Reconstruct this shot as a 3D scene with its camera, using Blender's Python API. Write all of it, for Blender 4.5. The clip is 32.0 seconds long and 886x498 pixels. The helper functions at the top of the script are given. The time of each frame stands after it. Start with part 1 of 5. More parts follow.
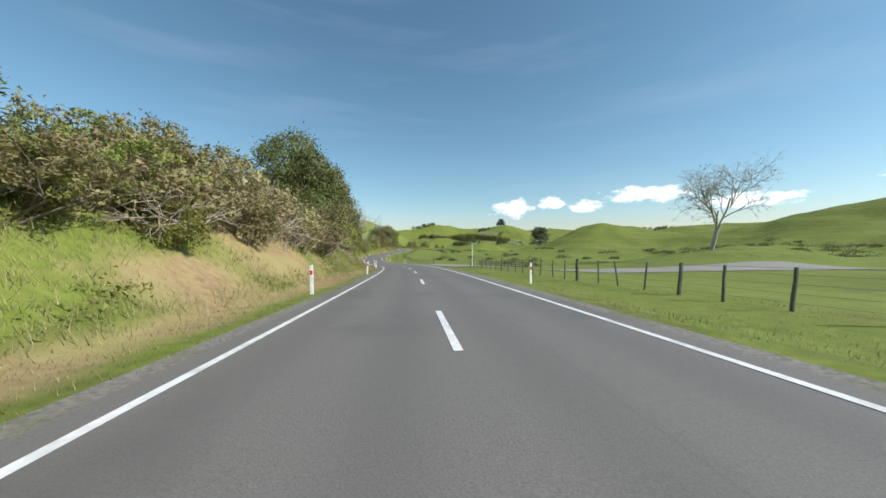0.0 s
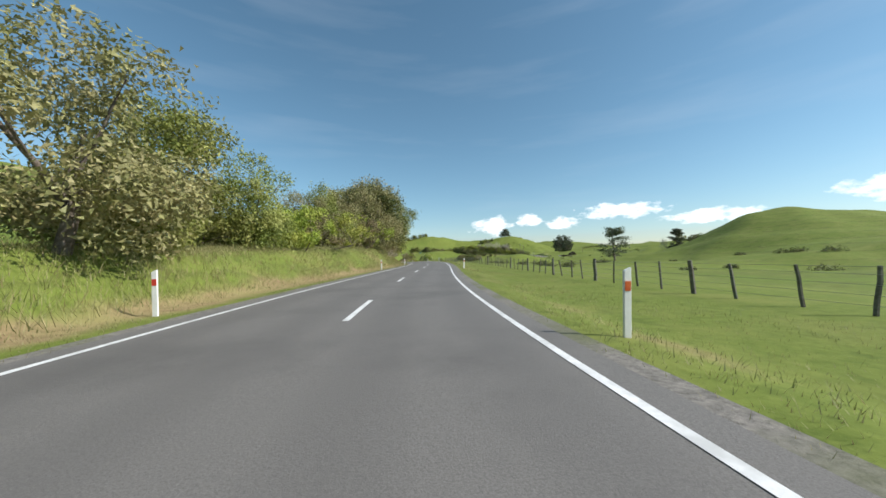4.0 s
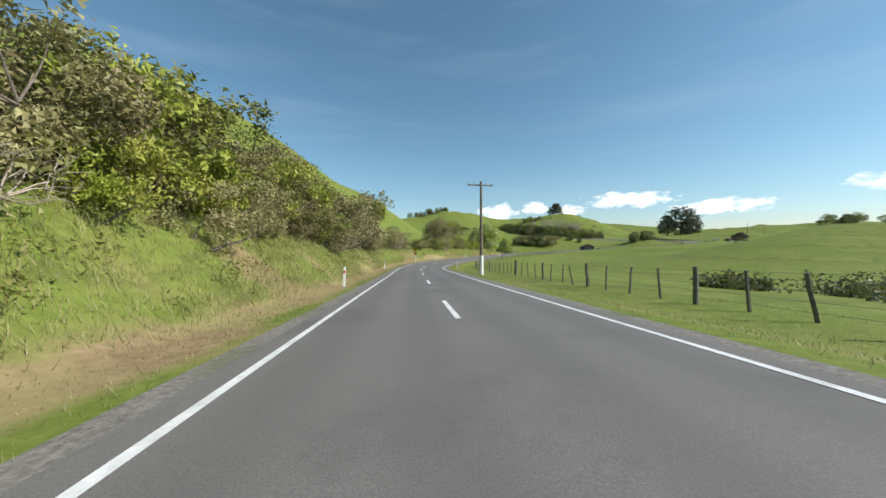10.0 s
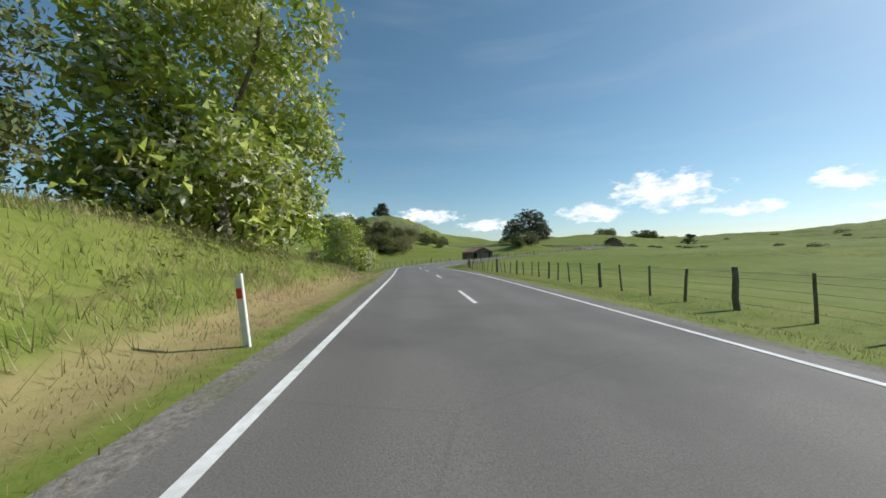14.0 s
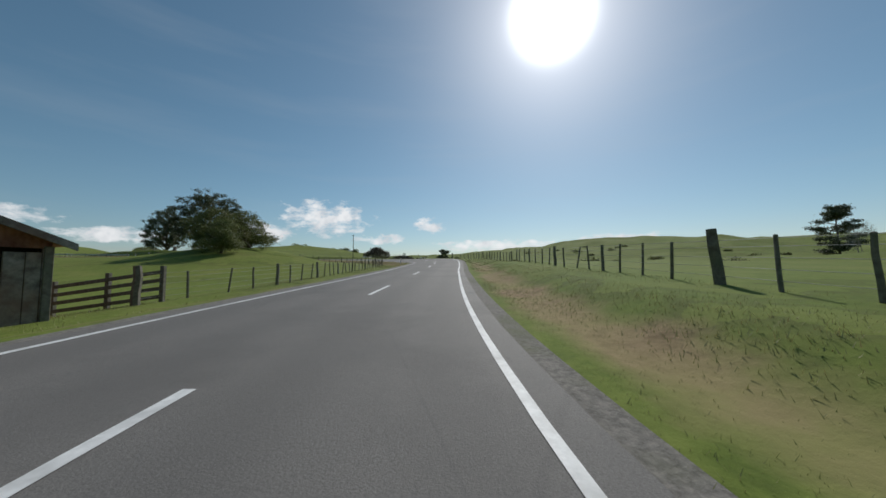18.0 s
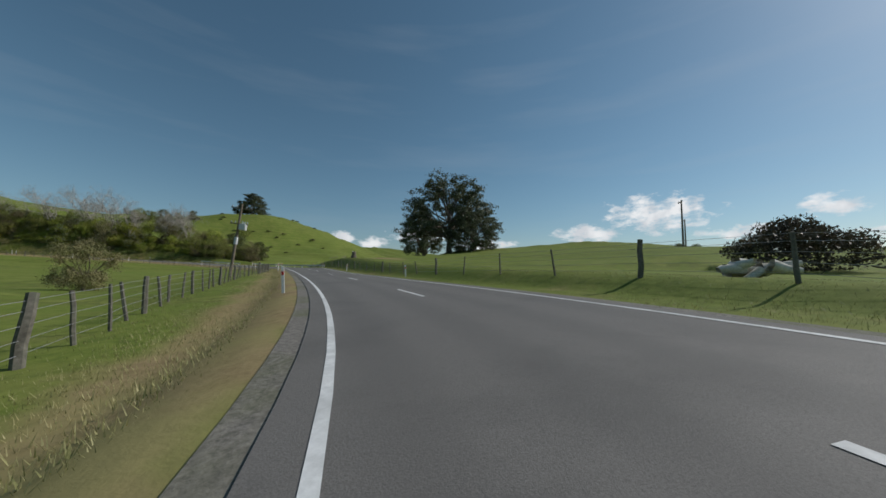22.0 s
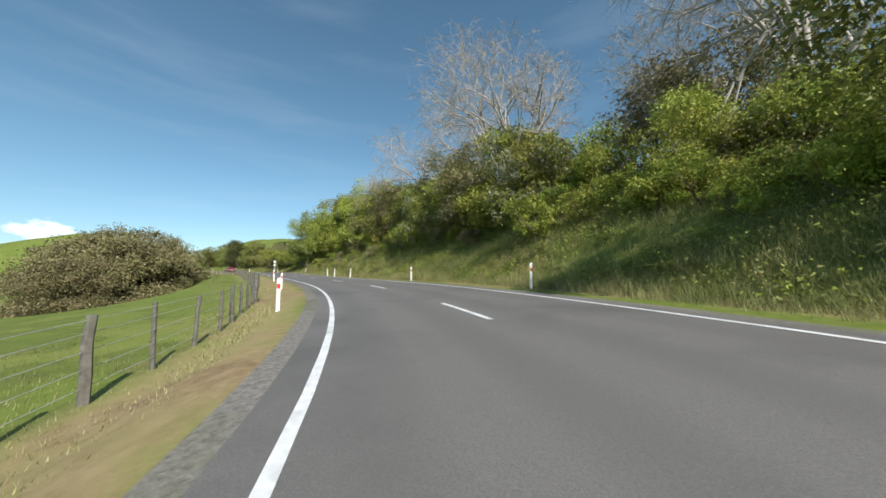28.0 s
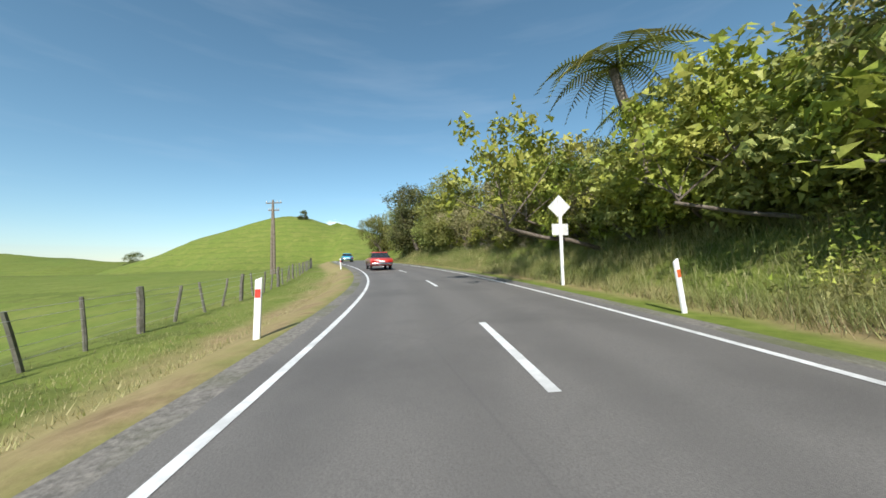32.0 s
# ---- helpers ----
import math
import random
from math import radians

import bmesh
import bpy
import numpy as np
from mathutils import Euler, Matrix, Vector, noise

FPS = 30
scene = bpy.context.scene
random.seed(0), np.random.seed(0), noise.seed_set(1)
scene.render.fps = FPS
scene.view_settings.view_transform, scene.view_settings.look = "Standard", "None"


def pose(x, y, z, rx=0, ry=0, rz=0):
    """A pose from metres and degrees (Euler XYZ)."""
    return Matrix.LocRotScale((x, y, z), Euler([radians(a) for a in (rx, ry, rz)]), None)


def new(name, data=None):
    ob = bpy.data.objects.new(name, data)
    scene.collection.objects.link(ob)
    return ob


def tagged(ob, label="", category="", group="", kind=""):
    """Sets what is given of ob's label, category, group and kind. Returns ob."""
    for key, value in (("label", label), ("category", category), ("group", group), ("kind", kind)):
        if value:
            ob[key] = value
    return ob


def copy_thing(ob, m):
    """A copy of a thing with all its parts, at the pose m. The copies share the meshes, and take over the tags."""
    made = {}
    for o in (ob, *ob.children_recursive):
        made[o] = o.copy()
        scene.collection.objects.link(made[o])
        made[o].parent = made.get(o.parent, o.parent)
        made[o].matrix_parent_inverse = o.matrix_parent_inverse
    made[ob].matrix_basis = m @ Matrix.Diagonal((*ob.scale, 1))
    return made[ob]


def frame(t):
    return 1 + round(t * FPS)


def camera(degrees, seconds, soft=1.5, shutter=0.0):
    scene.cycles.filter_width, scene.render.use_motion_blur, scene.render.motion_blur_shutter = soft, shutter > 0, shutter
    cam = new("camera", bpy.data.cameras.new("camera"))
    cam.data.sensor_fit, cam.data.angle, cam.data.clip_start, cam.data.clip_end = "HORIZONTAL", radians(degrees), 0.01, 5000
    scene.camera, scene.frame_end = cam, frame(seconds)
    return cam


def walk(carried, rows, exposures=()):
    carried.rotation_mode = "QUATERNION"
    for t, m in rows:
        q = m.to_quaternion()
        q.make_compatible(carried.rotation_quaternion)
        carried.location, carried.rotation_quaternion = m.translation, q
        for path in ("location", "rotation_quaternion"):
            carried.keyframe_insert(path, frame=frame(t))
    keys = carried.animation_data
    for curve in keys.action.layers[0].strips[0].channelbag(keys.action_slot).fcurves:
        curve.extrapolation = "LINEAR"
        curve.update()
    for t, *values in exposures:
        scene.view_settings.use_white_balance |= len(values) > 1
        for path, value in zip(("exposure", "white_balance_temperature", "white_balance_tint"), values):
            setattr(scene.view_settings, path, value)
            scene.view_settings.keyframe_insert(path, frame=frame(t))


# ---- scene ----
# ---- camera and its way ----
ROWS = [
    (0.0, -0.05, -0.29, 0.04, -1.25, 0.49, -5.79),
    (0.5, -0.57, 18.20, -0.78, -1.84, -0.37, -4.21),
    (1.0, -1.65, 36.54, -1.71, -1.11, -1.38, -0.90),
    (1.5, -3.60, 53.63, -2.57, -1.49, -1.15, 1.56),
    (2.0, -5.91, 70.59, -3.46, -1.49, -0.66, 2.29),
    (2.5, -8.19, 87.68, -4.23, -0.51, 0.26, 0.64),
    (3.0, -10.30, 104.48, -4.64, 0.77, 1.23, -0.93),
    (3.5, -11.69, 120.96, -4.71, 1.37, 1.51, -3.99),
    (4.0, -11.89, 137.24, -4.61, 1.74, 1.41, -9.11),
    (4.5, -10.72, 153.34, -4.51, 2.00, 1.30, -13.06),
    (5.0, -8.91, 169.32, -4.38, 2.08, 1.18, -13.74),
    (5.5, -7.32, 185.25, -4.22, 2.04, 0.72, -11.69),
    (6.0, -6.51, 201.11, -4.14, 1.92, -0.82, -8.67),
    (6.5, -6.26, 217.44, -4.16, 1.69, -2.52, -7.13),
    (7.0, -6.29, 233.39, -4.21, 1.61, -3.44, -5.54),
    (7.5, -6.99, 249.98, -4.22, 1.43, -3.00, -2.55),
    (8.0, -8.37, 266.50, -4.37, 0.44, -1.56, -2.02),
    (8.5, -9.14, 280.15, -4.67, -0.29, -0.29, -4.36),
    (9.0, -9.81, 294.14, -5.04, -0.99, 0.90, -4.64),
    (9.5, -10.27, 310.45, -5.67, -1.20, 1.45, -7.01),
    (10.0, -10.16, 326.29, -6.33, -0.55, 0.38, -8.33),
    (10.5, -9.89, 340.94, -6.99, -1.58, -1.36, -10.40),
    (11.0, -9.05, 354.91, -7.56, -1.32, -2.12, -13.69),
    (11.5, -7.17, 367.59, -7.99, -0.55, -0.14, -18.48),
    (12.0, -3.81, 379.97, -8.31, 0.71, 2.04, -25.83),
    (12.5, 1.60, 392.61, -8.35, 1.72, 2.42, -33.16),
    (13.0, 7.81, 404.90, -8.27, 1.81, 1.83, -34.95),
    (13.5, 14.30, 416.97, -8.23, 1.49, 1.07, -37.26),
    (14.0, 21.24, 428.48, -8.22, 1.08, 0.38, -39.90),
    (14.5, 28.40, 439.47, -8.24, 0.65, -0.05, -40.89),
    (15.0, 35.51, 450.15, -8.33, 0.31, -0.16, -40.95),
    (15.5, 42.67, 460.49, -8.55, 0.12, 0.09, -43.54),
    (16.0, 50.65, 469.90, -8.84, 0.21, 0.73, -52.05),
    (16.5, 59.57, 477.35, -9.03, 0.44, 1.98, -62.31),
    (17.0, 69.50, 483.36, -9.00, 1.59, 2.52, -70.93),
    (17.5, 80.27, 487.56, -8.64, 3.52, 1.62, -82.58),
    (18.0, 91.46, 489.52, -8.07, 4.13, 0.45, -92.43),
    (18.5, 103.49, 489.44, -7.47, 4.59, 1.13, -98.49),
    (19.0, 115.10, 488.84, -6.78, 5.68, 1.75, -99.65),
    (19.5, 126.54, 488.60, -6.04, 5.00, -0.18, -97.73),
    (20.0, 137.45, 488.84, -5.42, 4.41, -2.29, -90.39),
    (20.5, 145.77, 490.31, -5.03, 3.12, -3.14, -81.31),
    (21.0, 153.13, 493.00, -4.74, 3.31, -3.38, -70.31),
    (21.5, 159.88, 497.83, -4.38, 3.99, -2.37, -51.72),
    (22.0, 165.01, 504.57, -3.98, 4.40, -0.31, -40.56),
    (22.5, 169.82, 514.08, -3.54, 4.31, -0.33, -32.56),
    (23.0, 173.93, 524.39, -3.17, 4.20, -0.37, -28.33),
    (23.5, 177.14, 533.50, -2.84, 3.60, 1.09, -24.80),
    (24.0, 179.83, 542.88, -2.51, 3.27, 1.38, -22.53),
    (24.5, 182.09, 552.48, -2.17, 3.41, 0.94, -20.48),
    (25.0, 184.14, 562.24, -1.84, 2.94, 0.26, -19.51),
    (25.5, 185.98, 572.19, -1.64, 2.35, -0.38, -16.79),
    (26.0, 186.99, 582.43, -1.52, 2.07, -0.89, -9.65),
    (26.5, 186.31, 592.82, -1.41, 2.44, -1.08, 2.02),
    (27.0, 183.20, 603.00, -1.16, 3.63, -0.54, 16.68),
    (27.5, 177.59, 612.36, -0.66, 5.05, 0.22, 30.77),
    (28.0, 169.95, 620.25, -0.04, 5.74, 1.07, 42.82),
    (28.5, 161.15, 626.37, 0.57, 5.53, 0.38, 51.56),
    (29.0, 151.99, 630.96, 1.11, 4.71, -0.77, 60.36),
    (29.5, 142.22, 634.57, 1.58, 4.17, -0.14, 64.82),
    (30.0, 132.36, 637.75, 2.06, 4.14, 0.83, 67.31),
    (30.5, 122.70, 640.44, 2.56, 4.48, 0.59, 69.62),
    (31.0, 112.72, 642.73, 3.11, 4.54, 0.30, 71.06),
    (31.5, 102.16, 644.76, 3.65, 3.74, 1.05, 72.04),
    (32.0, 91.38, 646.59, 4.05, 2.88, 1.48, 75.06),
]
cam = camera(105.7, 32.0, soft=1.6)
walk(cam, [(t, pose(x, y, z, 90 + p, r, w)) for t, x, y, z, p, r, w in ROWS],
     exposures=[(0, 0.36), (12.0, 0.32), (13.0, 0.15), (15.5, 0.0), (17.0, -0.15), (18.0, -0.6), (19.0, -0.95), (20.0, -1.1), (21.0, -1.15), (22.0, -0.6), (23.5, -0.08), (27, 0.28), (32, 0.5)])

# ---- sky and sun ----
SUN_AZ, SUN_EL = radians(-111.6), radians(37.2)
sun_dir = Vector((-math.sin(SUN_AZ) * math.cos(SUN_EL), math.cos(SUN_AZ) * math.cos(SUN_EL), math.sin(SUN_EL)))
sun = new("sun", bpy.data.lights.new("sun", "SUN"))
sun.data.energy, sun.data.angle, sun.data.color = 4.5, radians(0.55), (1.0, 0.96, 0.9)
sun.rotation_euler = sun_dir.to_track_quat("Z", "Y").to_euler()


class Nodes:
    """A short hand for building node trees."""

    def __init__(self, tree):
        self.t = tree
        tree.nodes.clear()

    def add(self, kind, inputs=(), **props):
        n = self.t.nodes.new(kind)
        for k, v in props.items():
            setattr(n, k, v)
        for k, v in dict(inputs).items():
            if isinstance(v, bpy.types.NodeSocket):
                self.t.links.new(v, n.inputs[k])
            else:
                n.inputs[k].default_value = v
        return n

    def math(self, op, a, b=0.0, c=0.0):
        return self.add("ShaderNodeMath", {0: a, 1: b, 2: c}, operation=op).outputs[0]

    def mix(self, f, a, b):
        n = self.add("ShaderNodeMix", data_type="RGBA")
        for i, v in ((0, f), (6, a), (7, b)):
            if isinstance(v, bpy.types.NodeSocket):
                self.t.links.new(v, n.inputs[i])
            else:
                n.inputs[i].default_value = v if i == 0 else (*v, 1)[:4]
        return n.outputs[2]

    def noise(self, vec, scale, detail=4, rough=0.55):
        return self.add("ShaderNodeTexNoise", {"Vector": vec, "Scale": scale, "Detail": detail, "Roughness": rough}).outputs["Fac"]

    def ramp(self, f, a, b):
        n = self.add("ShaderNodeMapRange", {0: f, 1: a, 2: b, 3: 0.0, 4: 1.0}, clamp=True)
        return n.outputs[0]


world = bpy.data.worlds.new("sky")
scene.world = world
world.use_nodes = True
w = Nodes(world.node_tree)
sky = w.add("ShaderNodeTexSky", sky_type="NISHITA", sun_disc=False, sun_elevation=SUN_EL, sun_rotation=-SUN_AZ, air_density=1.0, dust_density=0.35, ozone_density=3.5)
co = w.add("ShaderNodeTexCoord").outputs["Generated"]
sep = w.add("ShaderNodeSeparateXYZ", {0: co})
az = w.math("ARCTAN2", w.math("MULTIPLY", sep.outputs[0], -1.0), sep.outputs[1])
el = w.math("ARCSINE", sep.outputs[2])
puff = w.noise(w.add("ShaderNodeVectorMath", {0: co, 1: (1.0, 1.0, 2.2)}, operation="MULTIPLY").outputs[0], 24.0, 9, 0.6)
# fair-weather clouds: azimuth, elevation, half width, half height, in degrees
CLOUDS = [(-17.6, 5.4, 3.0, 1.5), (-28.9, 5.5, 2.4, 1.0), (-37.5, 6.8, 5.2, 1.3), (-48, 5.0, 5, 0.9), (-73.0, 8.9, 6.5, 2.6), (-64, 6.5, 4.6, 1.4), (-90, 8.1, 2.4, 1.2),
          (-82, 5.8, 4.0, 0.8), (-23.6, 6.0, 1.8, 1.0), (-102, 4.6, 9.0, 0.9), (36, 7.5, 3.0, 1.0), (93, 6.5, 2.5, 1.1), (101, 5.0, 2.5, 0.8), (-120, 4.6, 7.0, 1.2)]
cover = None
for ca, ce, cw, ch in CLOUDS:
    da = w.math("MULTIPLY", w.math("SUBTRACT", az, radians(ca)), 1 / radians(cw))
    de = w.math("MULTIPLY", w.math("SUBTRACT", el, radians(ce)), 1 / radians(ch))
    d2 = w.math("ADD", w.math("MULTIPLY", da, da), w.math("MULTIPLY", de, de))
    m = w.math("SUBTRACT", 1.0, d2)
    cover = m if cover is None else w.math("MAXIMUM", cover, m)
cover = w.math("MAXIMUM", cover, -2.6)
dens = w.ramp(w.math("ADD", w.math("MULTIPLY", cover, 0.5), w.math("MULTIPLY", puff, 2.7)), 1.22, 1.85)
belly = w.ramp(w.noise(co, 30.0, 4, 0.5), 0.4, 0.65)
wisp = w.noise(w.add("ShaderNodeVectorMath", {0: co, 1: (1.2, 1.2, 9.0)}, operation="MULTIPLY").outputs[0], 2.2, 5, 0.5)
wisp = w.math("MULTIPLY", w.ramp(wisp, 0.5, 0.85), w.math("MULTIPLY", w.ramp(el, 0.0, 0.15), 0.1))
skyc = w.mix(wisp, w.add("ShaderNodeHueSaturation", {"Color": sky.outputs[0], "Hue": 0.481, "Saturation": 1.02, "Value": 1.12}).outputs[0], (7.0, 7.6, 8.4))
col = w.mix(w.math("MULTIPLY", dens, 0.92), skyc, w.mix(belly, (14.0, 14.1, 14.3), (10.2, 10.6, 11.2)))
# the sun's glare: a small burnt-out core in a soft aureole
away = w.math("ARCCOSINE", w.math("MINIMUM", w.add("ShaderNodeVectorMath", {0: co, 1: tuple(sun_dir)}, operation="DOT_PRODUCT").outputs["Value"], 1.0))
core = w.math("MULTIPLY", w.math("POWER", 2.718, w.math("MULTIPLY", w.math("POWER", w.math("MULTIPLY", away, 1 / radians(3.0)), 2.0), -1.0)), 160.0)
halo = w.math("MULTIPLY", w.math("POWER", 2.718, w.math("MULTIPLY", away, -1 / radians(7.0))), 12.0)
glare = w.math("ADD", core, halo)
lit = w.add("ShaderNodeVectorMath", {0: col, 1: w.add("ShaderNodeCombineXYZ", {0: glare, 1: glare, 2: glare}).outputs[0]}, operation="ADD").outputs[0]
bg = w.add("ShaderNodeBackground", {"Color": lit, "Strength": 0.093})
w.add("ShaderNodeOutputWorld", {"Surface": bg.outputs[0]})


# ---- materials ----
def material(name, build, bump=0.0):
    m = bpy.data.materials.new(name)
    m.use_nodes = True
    n = Nodes(m.node_tree)
    geo = n.add("ShaderNodeNewGeometry")
    b = n.add("ShaderNodeBsdfPrincipled")
    h = build(n, b, geo.outputs["Position"])
    if h is not None and bump:
        bp = n.add("ShaderNodeBump", {"Height": h, "Strength": bump, "Distance": 0.03})
        n.t.links.new(bp.outputs[0], b.inputs["Normal"])
    n.add("ShaderNodeOutputMaterial", {"Surface": b.outputs[0]})
    return m


def base(n, b, col, rough=0.8, spec=0.3):
    if isinstance(col, bpy.types.NodeSocket):
        n.t.links.new(col, b.inputs["Base Color"])
    else:
        b.inputs["Base Color"].default_value = (*col, 1)
    b.inputs["Roughness"].default_value = rough
    b.inputs["Specular IOR Level"].default_value = spec


def mottled(c1, c2, scale, rough=0.85, c3=None, scale3=0.6, spec=0.25, lo=0.35, hi=0.65):
    """Two tones broken by noise, and a third in larger patches."""
    def f(n, b, p):
        fine = n.noise(p, scale, 6, 0.65)
        c = n.mix(n.ramp(fine, lo, hi), c1, c2)
        if c3:
            c = n.mix(n.math("MULTIPLY", n.ramp(n.noise(p, scale3, 4), 0.48, 0.68), 0.8), c, c3)
        base(n, b, c, rough, spec)
        return fine
    return f


def grass_ground(n, b, p):
    fine = n.noise(p, 3.5, 7, 0.7)
    wide = n.noise(p, 0.035, 5, 0.6)
    mid = n.noise(p, 0.35, 5, 0.6)
    c = n.mix(n.ramp(fine, 0.3, 0.7), (0.1, 0.138, 0.024), (0.19, 0.228, 0.05))
    c = n.mix(n.math("MULTIPLY", n.ramp(mid, 0.45, 0.7), 0.55), c, (0.235, 0.235, 0.07))
    c = n.mix(n.math("MULTIPLY", n.ramp(wide, 0.5, 0.75), 0.4), c, (0.13, 0.205, 0.035))
    rough = n.noise(p, 1.1, 5, 0.7)
    c = n.mix(n.math("MULTIPLY", n.ramp(rough, 0.56, 0.7), 0.5), c, (0.065, 0.095, 0.022))
    # sheep tracks: thin terraces that follow the height
    hz = n.add("ShaderNodeSeparateXYZ", {0: p}).outputs[2]
    ter = n.math("FRACT", n.math("ADD", n.math("MULTIPLY", hz, 0.55), n.math("MULTIPLY", mid, 1.3)))
    c = n.mix(n.math("MULTIPLY", n.ramp(ter, 0.82, 0.98), 0.5), c, (0.08, 0.09, 0.028))
    at = n.add("ShaderNodeAttribute", attribute_name="bare")
    clay = n.mix(n.ramp(fine, 0.35, 0.65), (0.2, 0.14, 0.075), (0.34, 0.25, 0.14))
    dry = n.mix(n.ramp(mid, 0.35, 0.65), (0.3, 0.26, 0.11), clay)
    f = n.ramp(n.math("ADD", at.outputs["Fac"], n.math("MULTIPLY", n.math("SUBTRACT", mid, 0.5), 1.1)), 0.35, 0.75)
    c = n.mix(f, c, dry)
    base(n, b, c, 0.95, 0.1)
    return n.math("ADD", fine, mid)


def asphalt(n, b, p):
    grit = n.noise(p, 60.0, 3, 0.8)
    patch = n.noise(p, 0.35, 5, 0.6)
    at = n.add("ShaderNodeAttribute", attribute_name="lane")
    across = at.outputs["Fac"]
    track = n.math("ABSOLUTE", n.math("SINE", n.math("MULTIPLY", across, 2.05)))
    c = n.mix(n.ramp(grit, 0.3, 0.7), (0.12, 0.112, 0.103), (0.2, 0.188, 0.172))
    c = n.mix(n.math("MULTIPLY", n.ramp(patch, 0.5, 0.68), 0.6), c, (0.092, 0.087, 0.081))
    c = n.mix(n.math("MULTIPLY", n.ramp(track, 0.5, 1.0), 0.42), c, (0.118, 0.111, 0.103))
    v = n.add("ShaderNodeTexVoronoi", {"Vector": p, "Scale": 0.12}, feature="DISTANCE_TO_EDGE").outputs["Distance"]
    c = n.mix(n.math("MULTIPLY", n.ramp(v, 0.0025, 0.001), 0.12), c, (0.05, 0.05, 0.05))
    base(n, b, c, 0.78, 0.35)
    return grit


def leaf(c1, c2, c3):
    def f(n, b, p):
        g = n.add("ShaderNodeNewGeometry")
        ob = n.add("ShaderNodeObjectInfo")
        c = n.mix(g.outputs["Random Per Island"], c1, c2)
        c = n.mix(n.math("MULTIPLY", n.ramp(n.noise(p, 0.8, 3), 0.42, 0.66), 0.75), c, c3)
        c = n.mix(n.math("MULTIPLY", n.ramp(n.noise(p, 11.0, 3, 0.7), 0.4, 0.62), 0.35), c, tuple(v * 0.5 for v in c1))
        hsv = n.add("ShaderNodeHueSaturation", {"Color": c, "Hue": n.math("ADD", 0.485, n.math("MULTIPLY", ob.outputs["Random"], 0.03)),
                                                "Value": n.math("ADD", 0.8, n.math("MULTIPLY", ob.outputs["Random"], 0.45))})
        base(n, b, hsv.outputs[0], 0.55, 0.3)
        b.inputs["Subsurface Weight"].default_value = 0.0
        tr = n.add("ShaderNodeBsdfTranslucent", {"Color": hsv.outputs[0]})
        f.extra = tr
        return None
    return f


def leaf_material(name, c1, c2, c3):
    m = material(name, leaf(c1, c2, c3))
    t = m.node_tree
    out = next(n for n in t.nodes if n.type == "OUTPUT_MATERIAL")
    b = next(n for n in t.nodes if n.type == "BSDF_PRINCIPLED")
    tr = next(n for n in t.nodes if n.type == "BSDF_TRANSLUCENT")
    mix = t.nodes.new("ShaderNodeMixShader")
    mix.inputs[0].default_value = 0.25
    t.links.new(b.outputs[0], mix.inputs[1])
    t.links.new(tr.outputs[0], mix.inputs[2])
    t.links.new(mix.outputs[0], out.inputs[0])
    return m


M_GRASS = material("pasture", grass_ground, 0.6)
M_ASPHALT = material("chipseal", asphalt, 0.25)
M_GRAVEL = material("gravel", mottled((0.13, 0.12, 0.105), (0.26, 0.24, 0.21), 14.0, 0.95, (0.12, 0.13, 0.06), 0.5), 0.5)
M_PAINT = material("road_paint", mottled((0.62, 0.62, 0.6), (0.8, 0.8, 0.78), 9.0, 0.6, (0.5, 0.5, 0.48), 2.0))
M_WHITE = material("white_plastic", mottled((0.72, 0.72, 0.7), (0.82, 0.82, 0.8), 5.0, 0.5))
M_RED = material("red_reflector", mottled((0.5, 0.04, 0.03), (0.62, 0.07, 0.05), 8.0, 0.35))
M_POST = material("weathered_timber", mottled((0.1, 0.09, 0.075), (0.2, 0.185, 0.155), 9.0, 0.9, (0.13, 0.14, 0.1), 2.0), 0.4)
M_POLE = material("pole_timber", mottled((0.13, 0.105, 0.08), (0.23, 0.19, 0.15), 6.0, 0.9), 0.4)
M_WIRE = material("galvanised_wire", mottled((0.3, 0.3, 0.3), (0.42, 0.42, 0.42), 20.0, 0.45))
M_STEEL = material("galvanised_steel", mottled((0.5, 0.51, 0.52), (0.62, 0.63, 0.64), 4.0, 0.42, spec=0.5))
M_BARK = material("bark", mottled((0.09, 0.07, 0.055), (0.2, 0.17, 0.14), 8.0, 0.9), 0.6)
M_PALE_BARK = material("pale_bark", mottled((0.3, 0.263, 0.225), (0.5, 0.463, 0.413), 5.0, 0.85), 0.4)
M_TWIG = material("dead_twig", mottled((0.322, 0.265, 0.207), (0.483, 0.425, 0.356), 6.0, 0.9))
M_SCRUB = leaf_material("scrub_leaf", (0.125, 0.16, 0.035), (0.29, 0.315, 0.075), (0.4, 0.375, 0.125))
M_DARK = leaf_material("dark_leaf", (0.065, 0.088, 0.028), (0.175, 0.2, 0.06), (0.26, 0.24, 0.1))
M_LIME = leaf_material("fresh_leaf", (0.2, 0.265, 0.035), (0.4, 0.44, 0.07), (0.47, 0.43, 0.11))
M_OLIVE = leaf_material("olive_leaf", (0.15, 0.145, 0.06), (0.29, 0.272, 0.11), (0.4, 0.32, 0.18))
M_PINE = leaf_material("needles", (0.07, 0.095, 0.05), (0.15, 0.18, 0.1), (0.19, 0.2, 0.12))
M_BLOSSOM = leaf_material("blossom", (0.5, 0.5, 0.36), (0.7, 0.7, 0.58), (0.6, 0.6, 0.42))
M_FERN = leaf_material("fern_frond", (0.11, 0.16, 0.035), (0.23, 0.272, 0.06), (0.31, 0.27, 0.09))
